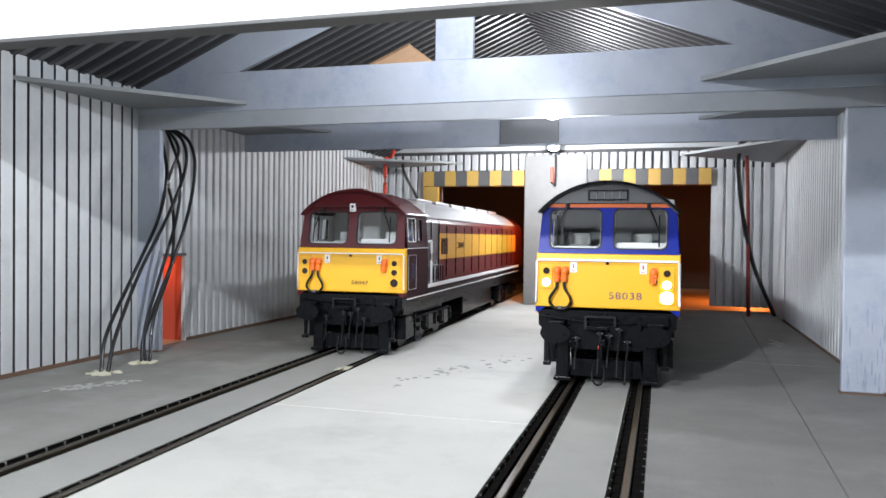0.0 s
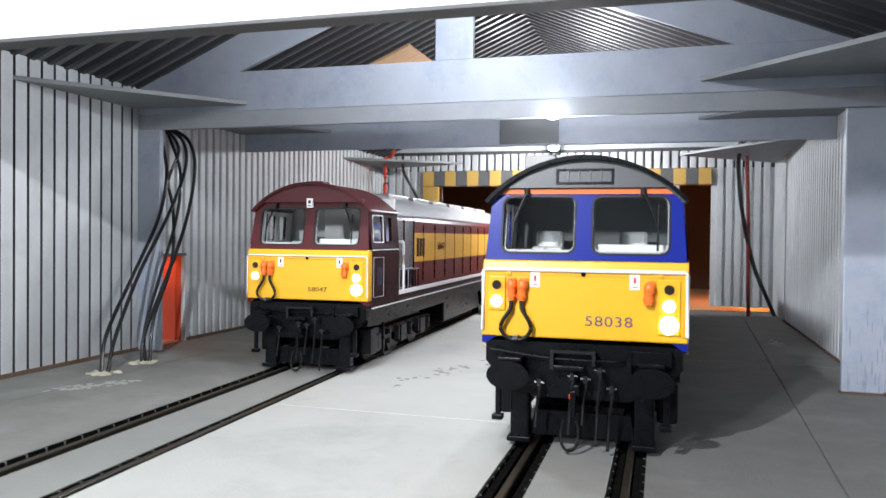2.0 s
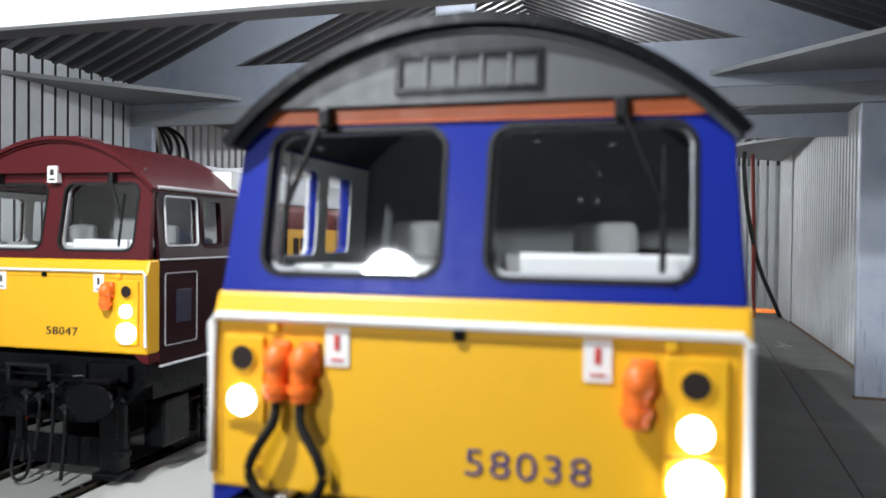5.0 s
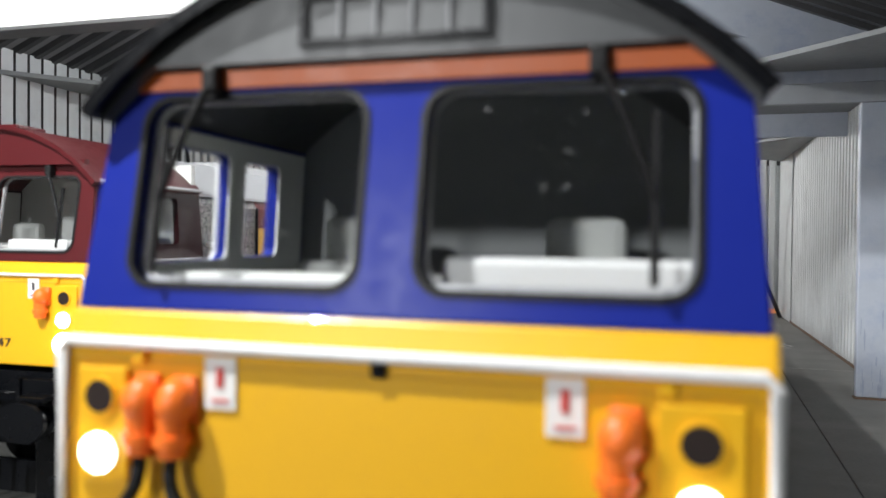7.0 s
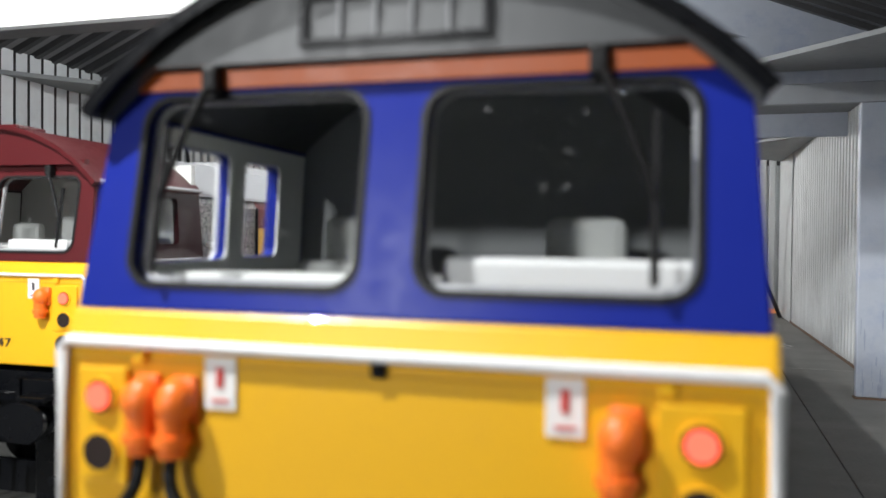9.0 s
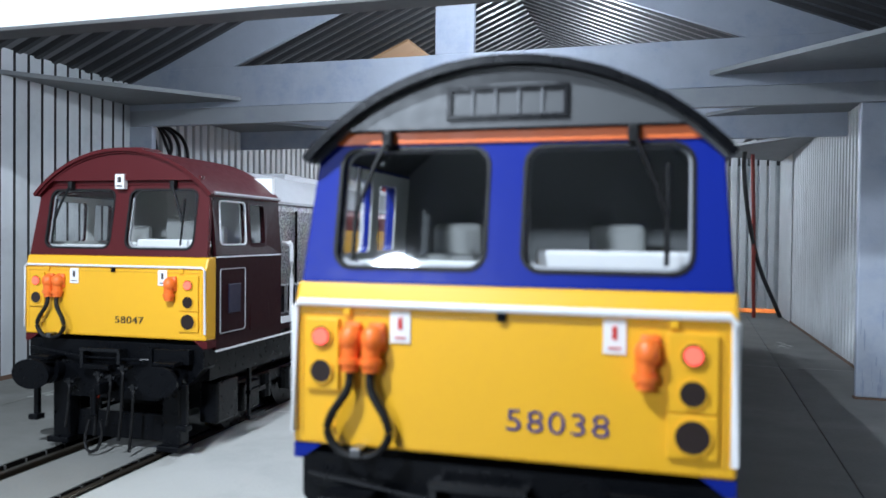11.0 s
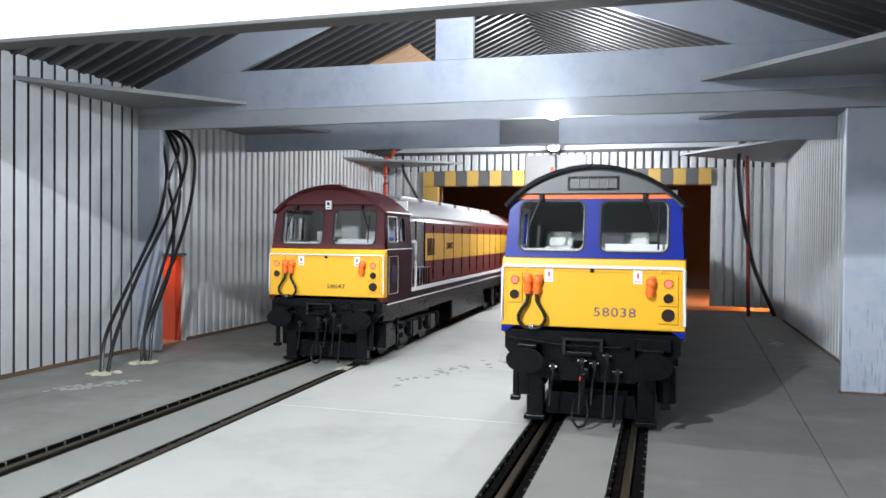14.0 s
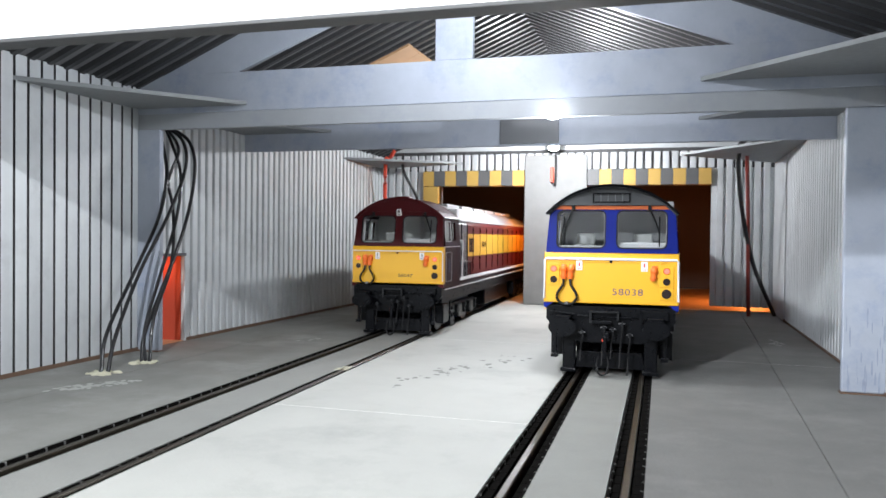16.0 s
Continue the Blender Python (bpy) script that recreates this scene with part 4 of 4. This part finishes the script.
    part("beam_tray", box(bx(8.4, -1.0, 15.6, 15.2, 0.4, 18.0, bev=0.1), 8.0, -1.4, 14.0, 8.6, 0.4, 18.1), M_BLACK, bb)
    for u in (-12.0, 12.0):
        bm = cy((0, -1.2, 0), (0, 0.5, 0), 2.3, 20)
        cyl(bm, (0, -4.4, 0), (0, -1.2, 0), 1.4, 16)
        bf = part("buffer", bm, M_BLACK, e, at=(u, 0, 13.4), smooth=True)
        bm = cy((0, -5.2, 0), (0, -4.4, 0), 2.5, 32, 2.4)
        for v in bm.verts:
            v.co.x *= 1.48
        hd_ = part("buffer_head", bm, M_BLACK, bf, "black oval buffer head", smooth=True)
        part("buffer_step", bx(-2.0, -3.4, 2.2, 2.0, -0.4, 2.8, bev=0.1), M_BLACK, bf)
        leg = part("guard_iron", bx(u * 0.9 - 1.7, 0.6, 0.9, u * 0.9 + 1.7, 3.6, 11.5, bev=0.4), M_BLACK, e)
        part("foot", bx(u * 0.9 - 2.1, -0.4, 0.8, u * 0.9 + 2.1, 3.8, 1.8, bev=0.2), M_BLACK, leg)
        lv = part("step_iron", bx(u * 1.2 - 0.5, -1.2, 5.0, u * 1.2 + 0.5, -0.4, 12.4, bev=0.15), M_BLACK, e)
        part("tread", bx(u * 1.2 - 1.0, -1.9, 4.8, u * 1.2 + 0.9, 0.0, 5.8, bev=0.2), M_BLACK, lv)
    # brake pipes and coupling
    for k, (u, z0, z1, r) in enumerate(((-1.3, 13.4, 3.2, 0.34), (1.0, 13.0, 5.0, 0.26), (3.4, 14.6, 2.6, 0.3), (5.4, 11.6, 0.9, 0.3), (-7.0, 12, 4.2, 0.3))):
        bp_ = part("brake_pipe", tube([(u, 0.6, z0), (u + 0.1, -1.6, z0 - 0.2), (u + 0.1, -2.0, z0 - 2.0), (u - 0.3, -1.7, (z0 + z1) / 2), (u - 0.5, -2.2, z1)], 0.9 * r, 7, 5), M_RUBBER, e, "thin black brake pipe", smooth=True)
        part("tap", box(cy((u - 0.9, -1.7, z0 - 0.1), (u + 0.9, -1.7, z0 - 0.1), 0.32, 8), u - 0.35, -2.1, z0 - 0.7, u + 0.35, -1.3, z0 + 0.5), M_SATIN, bp_)
    part("red_tap", bx(-1.75, -2.9, 9.5, -0.85, -2.0, 10.4, bev=0.2), M_RED, e)
    part("coupling_hook", box(bx(-1.0, -3.6, 10.2, 0.2, 0.4, 12.2, bev=0.3), -1.4, -3.9, 6.8, -0.4, -3.0, 11.2, bev=0.25), M_BLACK, e)
    part("coupling_loop", tube([(-2.6, -2.4, 5.8), (-3.0, -2.9, 2.6), (-2.0, -3.4, 0.9), (-0.6, -3.0, 1.2), (0.0, -2.6, 3.6), (-0.4, -2.4, 5.8)], 0.26, 7, 5), M_RUBBER, e, smooth=True)
    part("plough", pr([(-9.2, 1.8), (9.2, 1.8), (8.4, 6.2), (-8.4, 6.2)], "y", 2.4, 3.2), M_BLACK, e)
    # bogies
    for y0 in (14, 176):
        bg = part("bogie", box(bx(-11, y0 + 2, 8.0, 11, y0 + 58, 12.6), -9, y0, 5, 9, y0 + 3, 11), M_BLACK, e)
        for s in (-1, 1):
            bm = bmesh.new()
            xa, xb = sorted((s * 11.6, s * 13.4))
            box(bm, xa, y0 + 1, 7.2, xb, y0 + 60, 9.6, bev=0.3)
            for k in range(3):
                yy = y0 + 8 + k * 22
                box(bm, xa, yy - 3.2, 3.6, s * 14.2 if s > 0 else xb, yy + 3.2, 9.0, bev=0.4) if s > 0 else box(bm, s * 14.2, yy - 3.2, 3.6, xb, yy + 3.2, 9.0, bev=0.4)
                for d in (-6.5, 6.5):
                    cyl(bm, (s * 13.4, yy + d, 4.8), (s * 13.4, yy + d, 9.2), 1.3, 10)
            part("side_frame", bm, M_BLACK, bg)
            part("step_ladder", box(box(bx(min(s * 15.6, s * 16.6), y0 + 3, 2.6, max(s * 15.6, s * 16.6), y0 + 9, 3.4), min(s * 15.6, s * 16.6), y0 + 3, 7.4, max(s * 15.6, s * 16.6), y0 + 9, 8.2), min(s * 15.8, s * 16.4), y0 + 3, 2.6, max(s * 15.8, s * 16.4), y0 + 3.6, 13), M_BLACK, e)
            part("sand_box", bx(min(s * 12.8, s * 16.4), y0 - 8, 4.4, max(s * 12.8, s * 16.4), y0 - 1, 11.6, bev=0.4), M_BLACK, e)
        for k in range(3):
            wheel_set(e, y0 + 8 + k * 22)
    return e


blue = engine("blue_locomotive", "royal blue diesel engine with yellow nose and orange stripe on rails", M_BLUE, M_BLUE, M_GREY, M_DOME, M_DOME, "58038", M_INK, M_STRIPE, (M_BLUE, M_STRIPE))
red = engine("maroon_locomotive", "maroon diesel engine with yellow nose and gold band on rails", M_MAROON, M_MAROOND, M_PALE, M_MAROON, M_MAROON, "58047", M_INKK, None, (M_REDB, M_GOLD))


# ---- what moves ----
def on_track(x0, h, y, shift=0.0):
    return pose((track_x(x0, h, y) + shift) * MM, y * MM, 0.0, 0, 0, -math.degrees(h))


def motions():
    blue_y = [(0, 197.8), (0.5, 181.5), (1.0, 166), (1.5, 152), (2.0, 136), (2.5, 120.5), (3.0, 107.5), (3.5, 94.8), (4.0, 81), (4.2, 75.3), (4.7, 61.5), (5.2, 49.5), (5.7, 41.8), (6.1, 40.3), (9.6, 40.3), (10.0, 42),
              (10.5, 52), (11.0, 66), (11.3, 74.2), (11.5, 80), (12.0, 94.5), (12.5, 108.8), (13.0, 123), (13.5, 137.7), (14.0, 153.5), (14.5, 168), (15.0, 183.5), (15.5, 198), (16.0, 211.8)]
    red_y = [(0, 223.3), (0.25, 220), (0.5, 219.4), (1.0, 219.3), (1.25, 213.6), (1.5, 206.3), (2.0, 191), (2.5, 176.7), (3.0, 160.7), (3.5, 145.3), (4.0, 130.3), (4.2, 124.3), (4.7, 109), (5.2, 95.5), (5.7, 88.6), (6.1, 87.9), (9.4, 87.9), (9.8, 89),
             (10.3, 96.5), (10.8, 110), (11.3, 124.6), (11.5, 130.2), (12.0, 144.8), (12.5, 159), (13.0, 174.6), (13.5, 189.8), (14.0, 204.1), (14.5, 220.6), (15.0, 237.2), (15.5, 254.4), (16.0, 270.9)]
    walk(blue, [(t, on_track(BX, BH, y, -1.4 * max(0.0, 95 - y) / 55)) for t, y in blue_y])
    walk(red, [(t, on_track(RX, RH, y)) for t, y in red_y])
    for owner, b, u, z, mat in BULBS:
        lit = pose(u * MM, 0, z * MM)
        out = pose(u * MM, 1.1 * MM, z * MM)
        if owner is blue:
            white = [(0, lit), (8.0, lit), (8.07, out), (16, out)]
            tail = [(0, out), (8.0, out), (8.07, lit), (16, lit)]
        else:
            white = [(0, out), (1.17, out), (1.23, lit), (8.0, lit), (8.07, out), (16, out)]
            tail = [(0, out), (8.0, out), (8.07, lit), (16, lit)]
        walk(b, white if mat is G_WHITE else tail)


motions()
